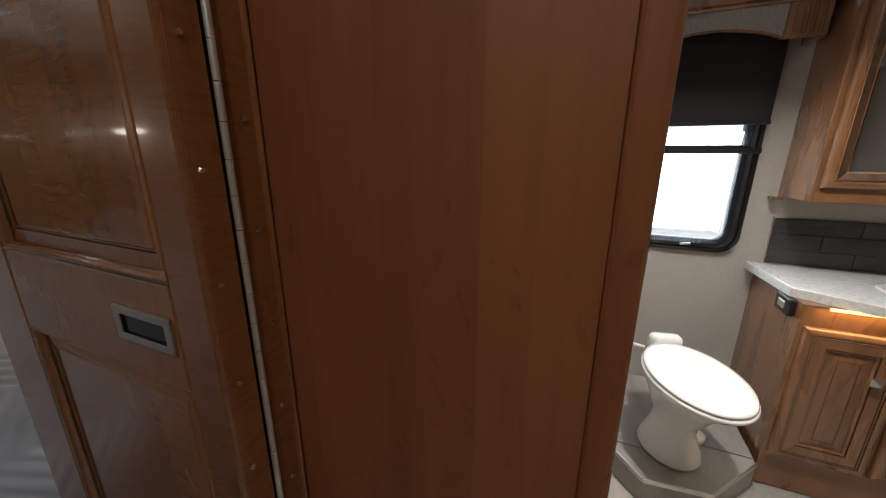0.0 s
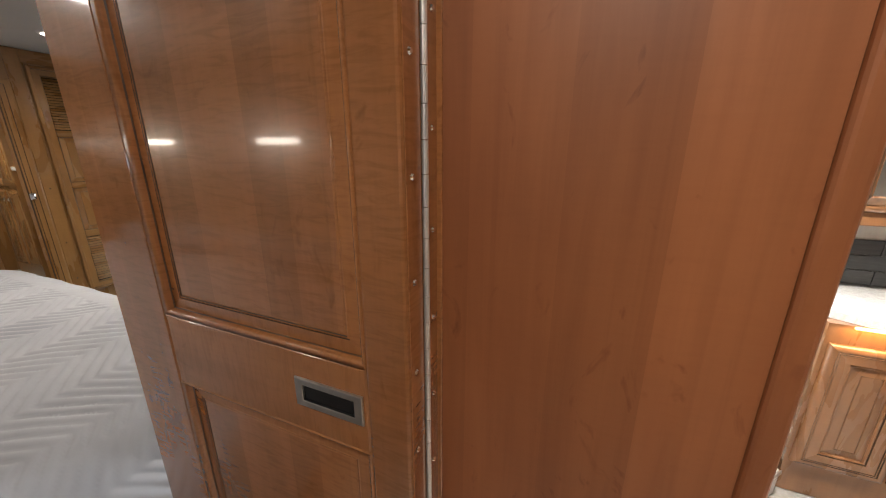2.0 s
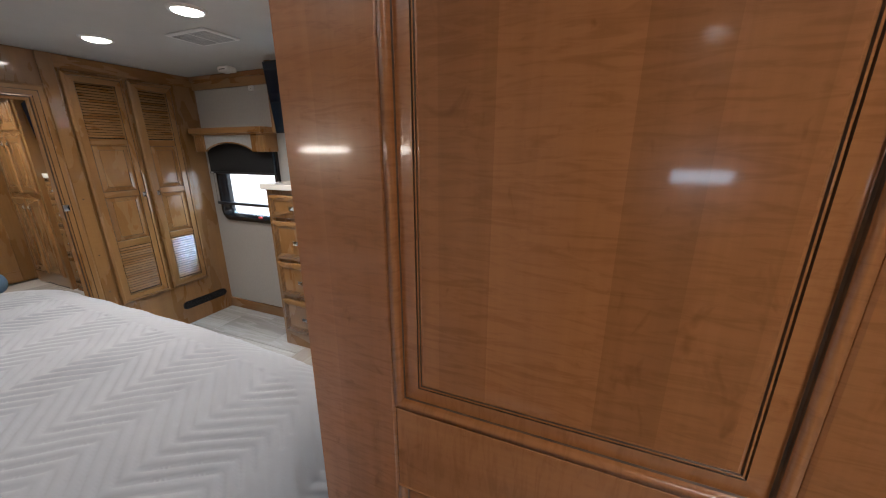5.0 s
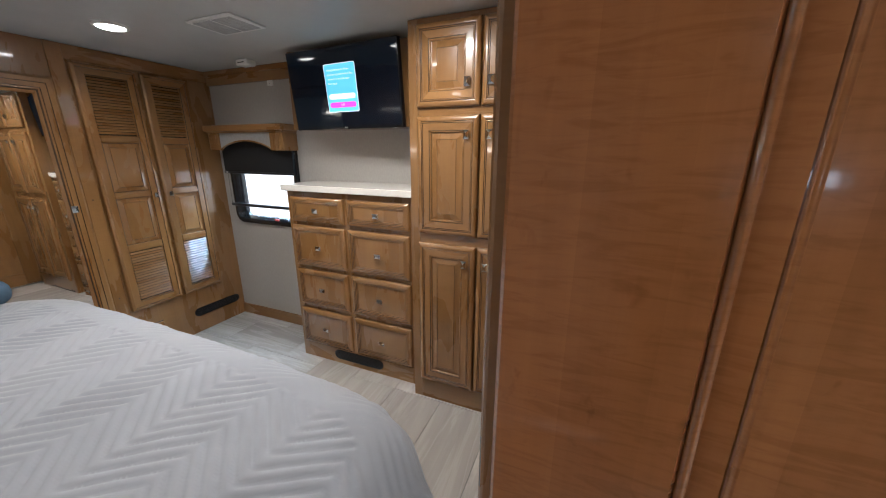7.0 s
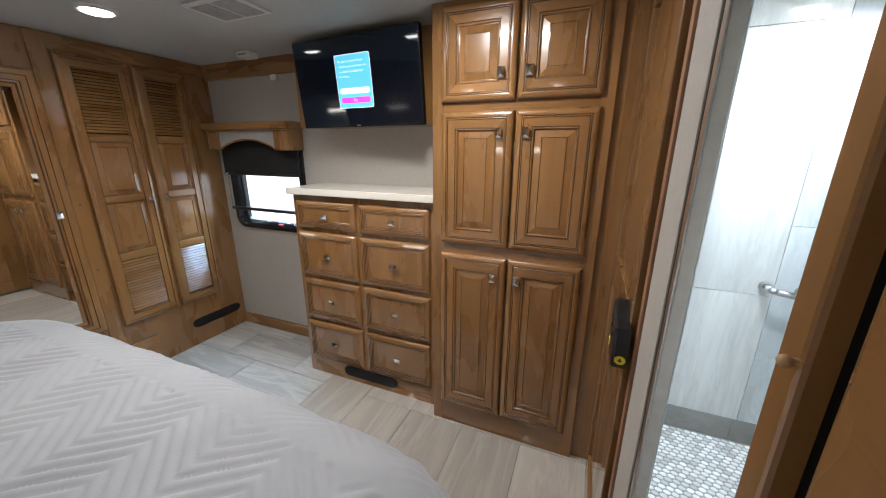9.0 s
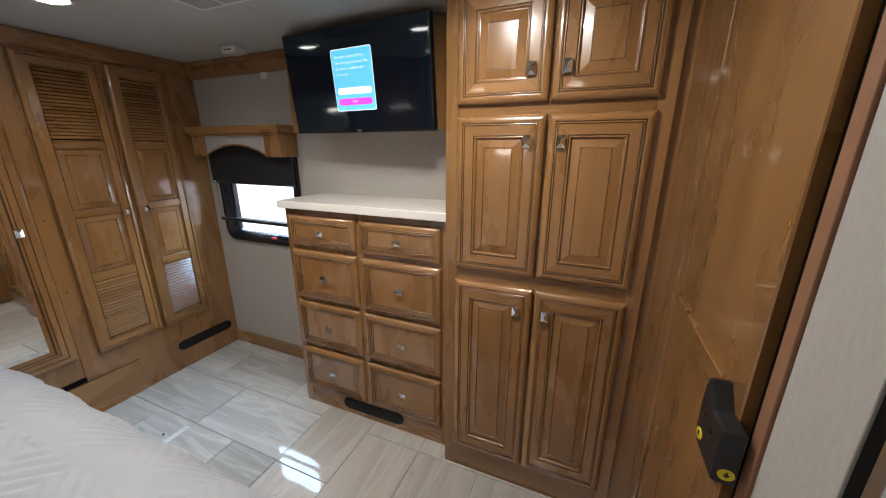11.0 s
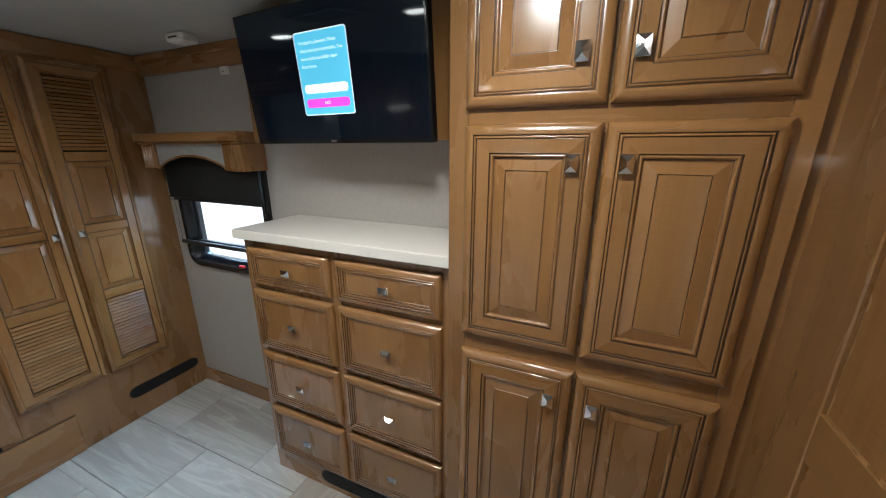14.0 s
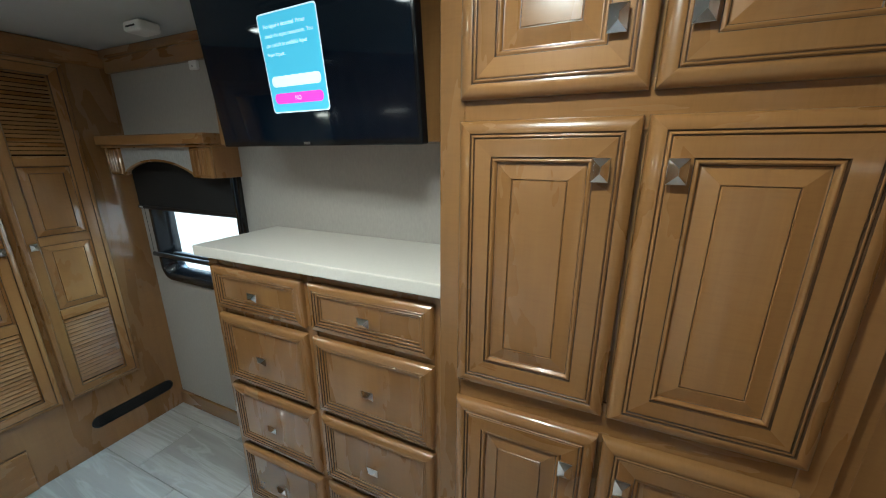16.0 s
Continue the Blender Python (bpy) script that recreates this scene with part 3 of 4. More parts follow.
def roller_shade(x0, x1, z_bar, z_top, z_low, label):
    s = thing("roller_shade", label, "window shade")
    bm = bmesh.new()
    box(bm, x0, x1, 2.205, 2.208, z_bar, z_top)
    part("cloth", bm, M_SHADE, s, "black blackout cloth")
    bm = bmesh.new()
    box(bm, x0 - 0.003, x1 + 0.003, 2.199, 2.212, z_bar - 0.008, z_bar + 0.010, 0.003)
    part("bottom_bar", bm, M_BLACK, s)
    bm = bmesh.new()
    box(bm, x0 + 0.012, x0 + 0.040, 2.197, 2.199, z_bar - 0.002, z_bar + 0.005)
    part("tag", bm, M_WHITE, s)
    bm = bmesh.new()
    box(bm, x0, x1, 2.214, 2.230, z_low - 0.012, z_low + 0.012, 0.004)
    part("screen_bar", bm, M_BLACK, s, "black bar of the day screen")
    for xx in (x0 + 0.004, x1 - 0.004):
        bm = bmesh.new()
        tube(bm, (xx, 2.222, z_low), (xx, 2.222, z_top), 0.0012, segments=6)
        part("guide_wire", bm, M_BLACK, s)
    bm = bmesh.new()
    tube(bm, (x0, 2.222, z_top), (x1, 2.222, z_top), 0.022, segments=16)
    part("roller", bm, M_SHADE, s)
    return s


roller_shade(-3.345, -2.590, 1.315, 1.62, 1.047, "black roller shade half lowered over the window")

# ---- tall cabinet ----
cab = thing("tall_cabinet", "glazed maple pantry cabinet with six raised-panel doors", "cabinet")
bm = bmesh.new()
box(bm, -1.405, -0.660, 1.852, 2.257, 0.0, 2.087)
part("body", bm, M_WOOD_V, cab)
for a, b in ((-1.405, -1.350), (-0.706, -0.655)):
    bm = bmesh.new()
    box(bm, a, b, 1.846, 1.853, 0.0, 2.087, 0.0015)
    part("face_stile", bm, M_WOOD_V, cab)
for a, b in ((0.0, 0.165), (0.985, 1.085), (1.632, 1.715), (2.035, 2.087)):
    bm = bmesh.new()
    box(bm, -1.350, -0.706, 1.847, 1.853, a, b, 0.001)
    part("face_rail", bm, M_WOOD_H, cab)
for z0, z1, kz in ((0.140, 1.008, 0.912), (1.060, 1.656, 1.565), (1.694, 2.062, 1.797)):
    for x0, x1, kx in ((-1.356, -1.029, -1.088), (-1.021, -0.699, -0.974)):
        front(cab, "door", x0, z0, x1 - x0, z1 - z0, 1.846, RAISED, RAISED_PANEL, (kx, kz))

# ---- dresser and its top ----
dresser = thing("dresser", "glazed maple dresser with eight framed drawers", "dresser")
bm = bmesh.new()
box(bm, -2.385, -1.407, 1.932, 2.257, 0.0, 1.236)
part("body", bm, M_WOOD_V, dresser)
for a, b in ((-2.385, -2.335), (-1.935, -1.885), (-1.460, -1.407)):
    bm = bmesh.new()
    box(bm, a, b, 1.926, 1.933, 0.115 if a > -2 and a < -1.6 else 0.0, 1.236, 0.0015)
    part("face_stile", bm, M_WOOD_V, dresser)
bm = bmesh.new()
box(bm, -2.335, -1.460, 1.927, 1.933, 0.0, 0.115, 0.001)
part("toe_board", bm, M_WOOD_H, dresser)
for z0, z1 in ((0.128, 0.402), (0.432, 0.702), (0.726, 1.010), (1.034, 1.200)):
    for x0, x1 in ((-2.352, -1.922), (-1.896, -1.456)):
        front(dresser, "drawer", x0, z0, x1 - x0, z1 - z0, 1.926, DRAWER, DRAWER_PANEL, ((x0 + x1) / 2, (z0 + z1) / 2 - 0.004), knob_size=(0.044, 0.029))
grille = thing("floor_vent", "long black rounded air grille in the toe board", "vent", "black air grilles")
bm = bmesh.new()
oval_slot(bm, -2.095, -1.690, 0.038, 0.108, 1.927, 0.006)
part("frame", bm, M_VENT, grille)
for k in range(5):
    bm = bmesh.new()
    box(bm, -2.07, -1.715, 1.9215, 1.9245, 0.050 + 0.0105 * k, 0.054 + 0.0105 * k)
    part("slat", bm, M_BLACK, grille)
bm = bmesh.new()
box(bm, -2.398, -1.407, 1.885, 2.2575, 1.237, 1.276, 0.004, segments=2)
top = tagged(link_mesh("countertop", bm, M_QUARTZ), "cream speckled quartz top on the dresser", "countertop")

# ---- television and its cabinet ----
tvc = thing("tv_cabinet", "shallow maple wall cabinet behind the television", "cabinet")
bm = bmesh.new()
box(bm, -2.380, -1.407, 2.070, 2.2575, 1.625, 2.087, 0.003)
part("body", bm, M_WOOD_V, tvc)
bm = bmesh.new()
box(bm, -2.384, -2.335, 2.046, 2.071, 1.622, 2.087, 0.003)
part("face_stile", bm, M_WOOD_V, tvc)
bm = bmesh.new()
box(bm, -1.465, -1.4072, 2.046, 2.071, 1.622, 2.087, 0.003)
part("face_stile", bm, M_WOOD_V, tvc)

tv = thing("television", "black flat television tilted forward, showing a message card", "television", m=pose(-2.31, 2.01, 1.615, math.degrees(0.098), 0, -math.degrees(0.059)))
TW, TH = 0.807, 0.443
bm = bmesh.new()
box(bm, 0, TW, 0.0, 0.032, 0, TH, 0.004, segments=2)
part("housing", bm, M_GLOSS_BLACK, tv)
bm = bmesh.new()
box(bm, 0.010, TW - 0.010, -0.0012, 0.001, 0.017, TH - 0.009)
part("screen", bm, M_SCREEN, tv, "dark glossy screen")
bm = bmesh.new()
box(bm, 0.12, TW - 0.12, 0.03, 0.085, 0.06, TH - 0.08, 0.012)
part("back_cover", bm, M_BLACK, tv)
bm = bmesh.new()
box(bm, 0.28, 0.30, 0.08, 0.14, 0.12, 0.30)
box(bm, 0.50, 0.52, 0.08, 0.14, 0.12, 0.30)
part("wall_mount", bm, M_BLACK, tv)
bm = bmesh.new()
box(bm, TW / 2 - 0.012, TW / 2 + 0.012, -0.0016, 0.0, 0.005, 0.012)
part("maker_mark", bm, M_STEEL, tv)


def flat_round(bm, x0, x1, z0, z1, y, r):
    ring = rounded_rect(x1 - x0, z1 - z0, r, 5)
    bm.faces.new([bm.verts.new(((x0 + x1) / 2 + px, y, (z0 + z1) / 2 + pz)) for px, pz in ring])


CX0, CX1, CZ0, CZ1 = 0.292, 0.515, 0.100, 0.352
bm = bmesh.new()
flat_round(bm, CX0 - 0.003, CX1 + 0.003, CZ0 - 0.003, CZ1 + 0.003, -0.0016, 0.010)
part("message_edge", bm, M_PIC_WHITE, tv)
bm = bmesh.new()
flat_round(bm, CX0, CX1, CZ0, CZ1, -0.0020, 0.009)
part("message_card", bm, M_PIC_CARD, tv, "light blue message card")
for z0, z1, mat, nm in ((0.168, 0.196, M_PIC_WHITE, "message_field"), (0.122, 0.150, M_PIC_PINK, "message_button")):
    bm = bmesh.new()
    flat_round(bm, CX0 + 0.014, CX1 - 0.014, z0, z1, -0.0024, 0.0125)
    part(nm, bm, mat, tv)


def writing(text, x, z, size, mat, parent, y):
    c = bpy.data.curves.new("writing", "FONT")
    c.body, c.size, c.align_x = text, size, "LEFT"
    ob = new("writing", c)
    me = bpy.data.meshes.new_from_object(ob.evaluated_get(bpy.context.evaluated_depsgraph_get()))
    bpy.data.objects.remove(ob)
    me.materials.append(mat)
    out = new("writing", me)
    out.matrix_basis = pose(x, y, z, 90, 0, 0)
    out.parent = parent
    return out


for i, line in enumerate(("No signal is detected. Please", "check the input connection. You", "can switch to available input", "from Inputs.")):
    writing(line, CX0 + 0.018, 0.318 - 0.0235 * i, 0.0142, M_PIC_WHITE, tv, -0.0024)
writing("NO", CX0 + 0.098, 0.1305, 0.016, M_PIC_WHITE, tv, -0.0028)


# ---- closet wall with louvred doors: built facing -y, turned to face +x ----
TURN_X = pose(-3.45, 0, 0, 0, 0, 90)   # local x runs along +y, local -y runs along +x
closet = thing("closet", "built-in maple closet with two louvred doors", "closet", m=TURN_X)
bm = bmesh.new()
box(bm, 1.325, 2.259, 0.0, 0.46, 0.0, 2.087)
part("body", bm, M_WOOD_V, closet)
bm = bmesh.new()
box(bm, 1.318, 1.392, -0.012, 0.0, 0.25, 2.087, 0.003)
part("post", bm, M_WOOD_V, closet)
bm = bmesh.new()
box(bm, 1.325, 2.259, -0.008, 0.002, 2.005, 2.087, 0.003)
part("head_rail", bm, M_WOOD_H, closet)
for px, pz in ((1.350, 0.78), (1.352, 1.18), (1.352, 0.50), (2.13, 0.96)):
    bm = bmesh.new()
    tube(bm, (px, -0.012, pz), (px, -0.0135, pz), 0.005, segments=10)
    part("screw_cap", bm, M_GLAZE, closet)


def louvred_door(x0, x1, knob_x):
    w, z0, z1 = x1 - x0, 0.372, 1.992
    h = z1 - z0
    d = part("door", side_strip("left", w, h, [(0, 0, 0), (0, 0.012, 0), (0.004, 0.018, 0), (0.014, 0.022, 0), (0.020, 0.022, 0), (0.022, 0.017, 1), (0.024, 0.019, 0), (0.058, 0.019, 0), (0.060, 0.013, 1), (0.066, 0.006, 0)]), [M_WOOD_V, M_GLAZE], closet)
    d.location = (x0, -0.008, z0)
    prof = [(0, 0, 0), (0, 0.012, 0), (0.004, 0.018, 0), (0.014, 0.022, 0), (0.020, 0.022, 0), (0.022, 0.017, 1), (0.024, 0.019, 0), (0.058, 0.019, 0), (0.060, 0.013, 1), (0.066, 0.006, 0)]
    for side in ("right", "top", "bottom"):
        part("stile" if side == "right" else "rail", side_strip(side, w, h, prof), [M_WOOD_V if side == "right" else M_WOOD_H, M_GLAZE], d)
    L, R = 0.064, w - 0.064
    # near-black sheets, painting the closet's inner shade behind the louvres
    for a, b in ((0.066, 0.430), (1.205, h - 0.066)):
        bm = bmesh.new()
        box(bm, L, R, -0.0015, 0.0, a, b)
        part("louvre_back", bm, M_PAINTED_DARK, d)
    for a, b in ((0.428, 0.478), (0.800, 0.842), (1.162, 1.208)):
        bm = bmesh.new()
        box(bm, L - 0.003, R + 0.003, -0.018, 0.0, a, b, 0.002)
        part("cross_rail", bm, M_WOOD_H, d)
    for a, b in ((0.478, 0.800), (0.842, 1.162)):
        f = part("panel", raised_field(R - L, b - a, [(0, 0.006, 0), (0.004, 0.006, 1), (0.030, 0.015, 0), (0.032, 0.012, 1), (0.034, 0.015, 0)]), [M_WOOD_V, M_GLAZE], d)
        f.location = (L, 0, a)
    slat = None
    for a, b, n in ((0.074, 0.424, 18), (1.214, h - 0.070, 19)):
        for i in range(n):
            zc = a + (b - a) * (i + 0.5) / n
            if slat is None:
                bm = bmesh.new()
                box(bm, L, R, -0.0085, 0.0085, -0.002, 0.002, 0.0008)
                bmesh.ops.rotate(bm, verts=bm.verts, cent=(0, 0, 0), matrix=Matrix.Rotation(radians(53), 3, "X"))
                slat = part("slat", bm, M_WOOD_H, d)
                slat.location = (0, -0.010, zc)
            else:
                s = new("slat", slat.data)
                s.parent = d
                s.location = (0, -0.010, zc)
    bm = bmesh.new()
    knob_mesh(bm, knob_x - x0, 1.178 - z0, 0.018, 0.026, 0.034)
    part("knob", bm, M_CHROME, d, "faceted square chrome knob")


louvred_door(1.404, 1.738, 1.700)
louvred_door(1.760, 2.066, 1.798)
grille2 = thing("floor_vent", "long black rounded air grille in the closet base", "vent", "black air grilles", TURN_X)
bm = bmesh.new()
oval_slot(bm, 1.812, 2.212, 0.140, 0.208, -0.001, 0.006)
part("frame", bm, M_VENT, grille2)
for k in range(5):
    bm = bmesh.new()
    box(bm, 1.84, 2.185, -0.0065, -0.0035, 0.152 + 0.0105 * k, 0.156 + 0.0105 * k)
    part("slat", bm, M_BLACK, grille2)
hatch = thing("access_panel", "flat maple access panel at the closet base", "panel", m=TURN_X)
bm = bmesh.new()
box(bm, 0.98, 1.577, -0.014, 0.0, 0.002, 0.222, 0.003)
part("board", bm, M_WOOD_H, hatch)
# shadow line over the board, painted as a strip in the glaze colour
bm = bmesh.new()
box(bm, 0.98, 1.579, -0.006, 0.0, 0.2225, 0.228)
part("shadow_strip", bm, M_GLAZE, hatch)

# mirrored wardrobe door
ward = thing("mirror_door", "mirrored wardrobe door in a moulded maple frame", "mirror", m=TURN_X)
MW = 0.95
bm = bmesh.new()
box(bm, 1.315 - MW - 0.10, 1.322, 0.0, 0.46, 0.26, 2.087)
part("body", bm, M_WOOD_V, ward)
prof = [(0, 0, 0), (0, 0.014, 0), (0.012, 0.022, 0), (0.034, 0.022, 0), (0.036, 0.017, 1), (0.040, 0.020, 0), (0.062, 0.020, 0), (0.064, 0.015, 1), (0.074, 0.017, 0), (0.080, 0.010, 1), (0.096, 0.006, 0)]
md = part("door", raised_field(MW, 1.50, [(0.09, 0.004, 0), (0.12, 0.0045, 0)]), [M_MIRROR, M_MIRROR], ward, "silvered mirror")
md.location = (1.315 - MW, -0.004, 0.388)
for side in ("bottom", "right", "top", "left"):
    part("rail" if side in ("bottom", "top") else "stile", side_strip(side, MW, 1.50, prof), [M_WOOD_H if side in ("bottom", "top") else M_WOOD_V, M_GLAZE], md)
bm = bmesh.new()
knob_mesh(bm, MW - 0.068, 1.138 - 0.388, 0.018)
part("knob", bm, M_CHROME, md, "faceted square chrome knob")
# near-black block, painted as the shaded gap under the wardrobe
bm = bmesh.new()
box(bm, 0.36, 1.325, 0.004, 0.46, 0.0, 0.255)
part("plinth", bm, M_PAINTED_DARK, ward)
boxes("wall_slide", [(X0, -3.46, -1.10, 0.26, 0, CEIL)], M_WOOD_V, "maple faced wall beside the wardrobe", "wall")


# ---- bed ----
def bed_quilt():
    x0, x1, y0, y1, z = -2.93, -0.818, -0.90, 0.878, 0.845
    nx, ny, drop, rad = 440, 400, 0.46, 0.20
    hx, hy = (x1 - x0) / 2, (y1 - y0) / 2
    cx, cy = (x0 + x1) / 2, (y0 + y1) / 2
    corner = 0.28
    verts, faces = [], []

    def height(px, py):
        """Puffed channels between short slanted stitch lines that meet in a herringbone."""
        w = 0.150
        warp = 0.012 * noise.noise(Vector((px * 2.2, py * 2.2, 5.0)))
        col = (px + warp) / w
        k = int(math.floor(col))
        frac = col - k
        v = (py + warp + (1 if k % 2 == 0 else -1) * (frac - 0.5) * w * 0.85) / 0.040
        t = v - math.floor(v)
        row = int(math.floor(v))
        groove = min(t, 1 - t) * 2
        line = math.exp(-((groove / 0.30) ** 2)) * (0.55 + 0.45 * noise.noise(Vector((row * 3.1, k * 1.7, 0.5))))
        end = min(frac, 1 - frac)
        return -0.0105 * line * min(1.0, end / 0.10) + 0.003 * math.sin(math.pi * t) + 0.004 * noise.noise(Vector((px * 9, py * 9, 1.0)))

    for j in range(ny + 1):
        for i in range(nx + 1):
            u, v = (i / nx * 2 - 1), (j / ny * 2 - 1)
            ex, ey = u * (hx + drop), v * (hy + drop)
            # distance outside the rounded top
            qx, qy = abs(ex) - (hx - corner), abs(ey) - (hy - corner)
            if qx > 0 and qy > 0:
                d = math.hypot(qx, qy) - corner
                nxv, nyv = qx / (math.hypot(qx, qy) + 1e-9), qy / (math.hypot(qx, qy) + 1e-9)
            elif abs(ex) - hx > abs(ey) - hy:
                d, nxv, nyv = abs(ex) - hx, 1.0, 0.0
            else:
                d, nxv, nyv = abs(ey) - hy, 0.0, 1.0
            sx, sy = (1 if ex > 0 else -1), (1 if ey > 0 else -1)
            d = min(d, drop + 0.02)
            sag = 0.128 * max(0.0, min(1.0, ex / hx)) ** 5
            crown = -sag + 0.012 * noise.noise(Vector((ex * 1.6, ey * 1.6, 0.3))) + 0.006 * noise.noise(Vector((ex * 5, ey * 5, 2.0)))
            if d < -rad * 0.5:
                px, py, pz = ex, ey, z + crown + height(ex, ey)
            else:
                s = d + rad * 0.5
                arc = rad * math.pi / 2
                if s < arc:
                    a = s / rad
                    out, down = rad * math.sin(a), rad * (1 - math.cos(a))
                else:
                    out, down = rad, rad + (s - arc)
                fold = 0.018 * math.sin((ex * nyv + ey * nxv) * 21 + 3 * noise.noise(Vector((ex, ey, 1)))) * min(1.0, down / 0.35)
                off = out - s + fold + height(ex, ey) * 0.7
                px, py = ex + sx * nxv * off, ey + sy * nyv * off
                pz = z - sag + (crown + sag) * max(0, 1 - down * 3) - down
            verts.append((cx + px, cy + py, pz))
    for j in range(ny):
        for i in range(nx):
            a = j * (nx + 1) + i
            faces.append((a, a + 1, a + nx + 2, a + nx + 1))
    me = bpy.data.meshes.new("quilt")
    me.from_pydata(verts, [], faces)
    me.materials.append(M_QUILT)
    for p in me.polygons:
        p.use_smooth = True
    return new("quilt", me)


quilt = tagged(bed_quilt(), "light grey herringbone-stitched quilt spread over the bed", "quilt")
bed = thing("bed", "wide bed base and mattress under the quilt", "bed")
bm = bmesh.new()
box(bm, -2.84, -0.95, -1.06, 0.780, 0.42, 0.715, 0.06, segments=3)
part("mattress", bm, M_WHITE, bed)
bm = bmesh.new()
box(bm, -2.80, -0.97, -1.06, 0.76, 0.0, 0.4195, 0.01)
part("base", bm, M_WOOD_H, bed)
for px in (-2.35, -1.35):
    p = thing("pillow", "grey pillow lying at the head of the bed", "pillow", "pillows on the bed", pose(px, -0.78, 0.83, 12, 0, 0))
    bm = bmesh.new()
    box(bm, -0.40, 0.40, -0.22, 0.22, -0.02, 0.12, 0.06, segments=4)
    part("cushion", bm, M_QUILT, p, smooth=True)

blue = thing("pillow", "slate blue pillow lying on the edge of the quilt", "pillow", m=pose(-2.99, 0.55, 0.845, 0, 6, 8))
bm = bmesh.new()
box(bm, -0.13, 0.13, -0.22, 0.22, -0.03, 0.09, 0.055, segments=4)
part("cushion", bm, plain("slate_blue_cloth", (0.075, 0.125, 0.175), 0.85, spread=0.15, scale=30, bump_amount=0.25, bump_scale=500), blue, smooth=True)

# ---- hinged door folded against the partition ----
leaf = thing("hall_door", "maple panel door standing open, with flush steel pull", "door")
LX0, LX1, LY = -0.566, -0.036, 0.400
bm = bmesh.new()
box(bm, LX0, -0.444, LY, LY + 0.030, 0.03, 2.03, 0.003)
part("stile", bm, M_DOOR_V, leaf)
bm = bmesh.new()
box(bm, -0.090, LX1, LY, LY + 0.030, 0.03, 2.03, 0.004, segments=2)
part("stile", bm, M_DOOR_V, leaf)
for a, b in ((0.03, 0.16), (1.098, 1.214), (1.93, 2.03)):
    bm = bmesh.new()
    box(bm, -0.4435, -0.0905, LY + 0.0005, LY + 0.030, a, b, 0.002)
    part("rail", bm, M_DOOR_H, leaf)
for a, b in ((0.16, 1.098), (1.214, 1.93)):
    w, h = 0.3535, b - a
    st = [(0, -0.008, 0), (0, 0.0, 0), (0.006, -0.003, 0), (0.0070, -0.0070, 0), (0.0075, -0.010, 0), (0.0085, -0.012, 1), (0.010, -0.0115, 0), (0.026, -0.010, 0), (0.0268, -0.012, 1), (0.0277, -0.010, 0), (0.0292, -0.0102, 0), (0.030, -0.012, 1), (0.032, -0.0105, 0), (0.033, -0.0105, 0)]
    holder = part("panel", raised_field(w, h, [(0.033, -0.0105, 0), (0.036, -0.0105, 0)]), [M_DOOR_V, M_GLAZE], leaf)
    holder.location = (-0.4437, LY, a)
    for side in ("bottom", "right", "top", "left"):
        # right moulding also gets the dark colour as painted shade in its recess
        rows = [(i, u, 1 if (side == "right" and 0.0072 < i < 0.0095) else d) for i, u, d in st]
        part("moulding", side_strip(side, w, h, rows), [M_DOOR_H if side in ("bottom", "top") else M_DOOR_V, M_GLAZE], holder)
bm = bmesh.new()
ring = lambda x0, x1, z0, z1, y: [(x0, y, z0), (x1, y, z0), (x1, y, z1), (x0, y, z1)]  # noqa: E731
loft(bm, [ring(-0.197, -0.096, 1.138, 1.178, LY + 0.001), ring(-0.197, -0.096, 1.138, 1.178, LY - 0.002), ring(-0.196, -0.097, 1.139, 1.177, LY - 0.0028), ring(-0.186, -0.107, 1.146, 1.170, LY - 0.0028), ring(-0.185, -0.108, 1.147, 1.169, LY - 0.0020)], False)
pull = part("flush_pull", bm, M_STEEL, leaf, "brushed steel flush pull")
bm = bmesh.new()
loft(bm, [ring(-0.185, -0.108, 1.147, 1.169, LY - 0.0020), ring(-0.184, -0.109, 1.148, 1.168, LY + 0.0)], True)
part("pull_recess", bm, M_GLOSS_BLACK, pull)

hinge = thing("piano_hinge", "long steel piano hinge with screws between two maple strips", "hinge")
for a, b in ((0.4045, 0.4335), (0.4445, 0.4735)):
    bm = bmesh.new()
    box(bm, -0.0362, -0.0345, a, b, 0.03, 2.05, 0.0004)
    part("leaf", bm, M_DOOR_V, hinge, "maple stained hinge leaf")
for k in range(62):
    bm = bmesh.new()
    z = 0.05 + 0.032 * k
    tube(bm, (-0.0325, 0.439, z), (-0.0325, 0.439, z + 0.0312), 0.0033, segments=12)
    part("knuckle", bm, M_HINGE, hinge, smooth=False)
for k in range(18):
    for y, dz in ((0.4150, 0.0), (0.4600, 0.045)):
        z = 0.079 + 0.1035 * k + dz
        bm = bmesh.new()
        tube(bm, (-0.0350, y, z), (-0.0325, y, z), 0.0036, 0.0024, segments=10)
        part("screw", bm, M_CHROME, hinge)

bm = bmesh.new()
box(bm, -0.0610, -0.0366, 0.4440, 0.4755, 0.0, CEIL, 0.001)
setting("trim_partition", bm, M_DOOR_V, "narrow maple post behind the hinge", "trim")
bm = bmesh.new()
box(bm, -0.0360, -0.0290, 0.4715, 0.4755, 0.0, CEIL, 0.001)
setting("trim_bead", bm, M_DOOR_V, "thin maple bead beside the hinge", "trim")
bm = bmesh.new()
foot = [(-0.0610, 0.476), (0.2835, 0.490), (0.2835, 0.4995), (-0.0610, 0.4995)]
loft(bm, [[(x, y, 0.0) for x, y in foot], [(x, y, CEIL) for x, y in foot]], True, True)
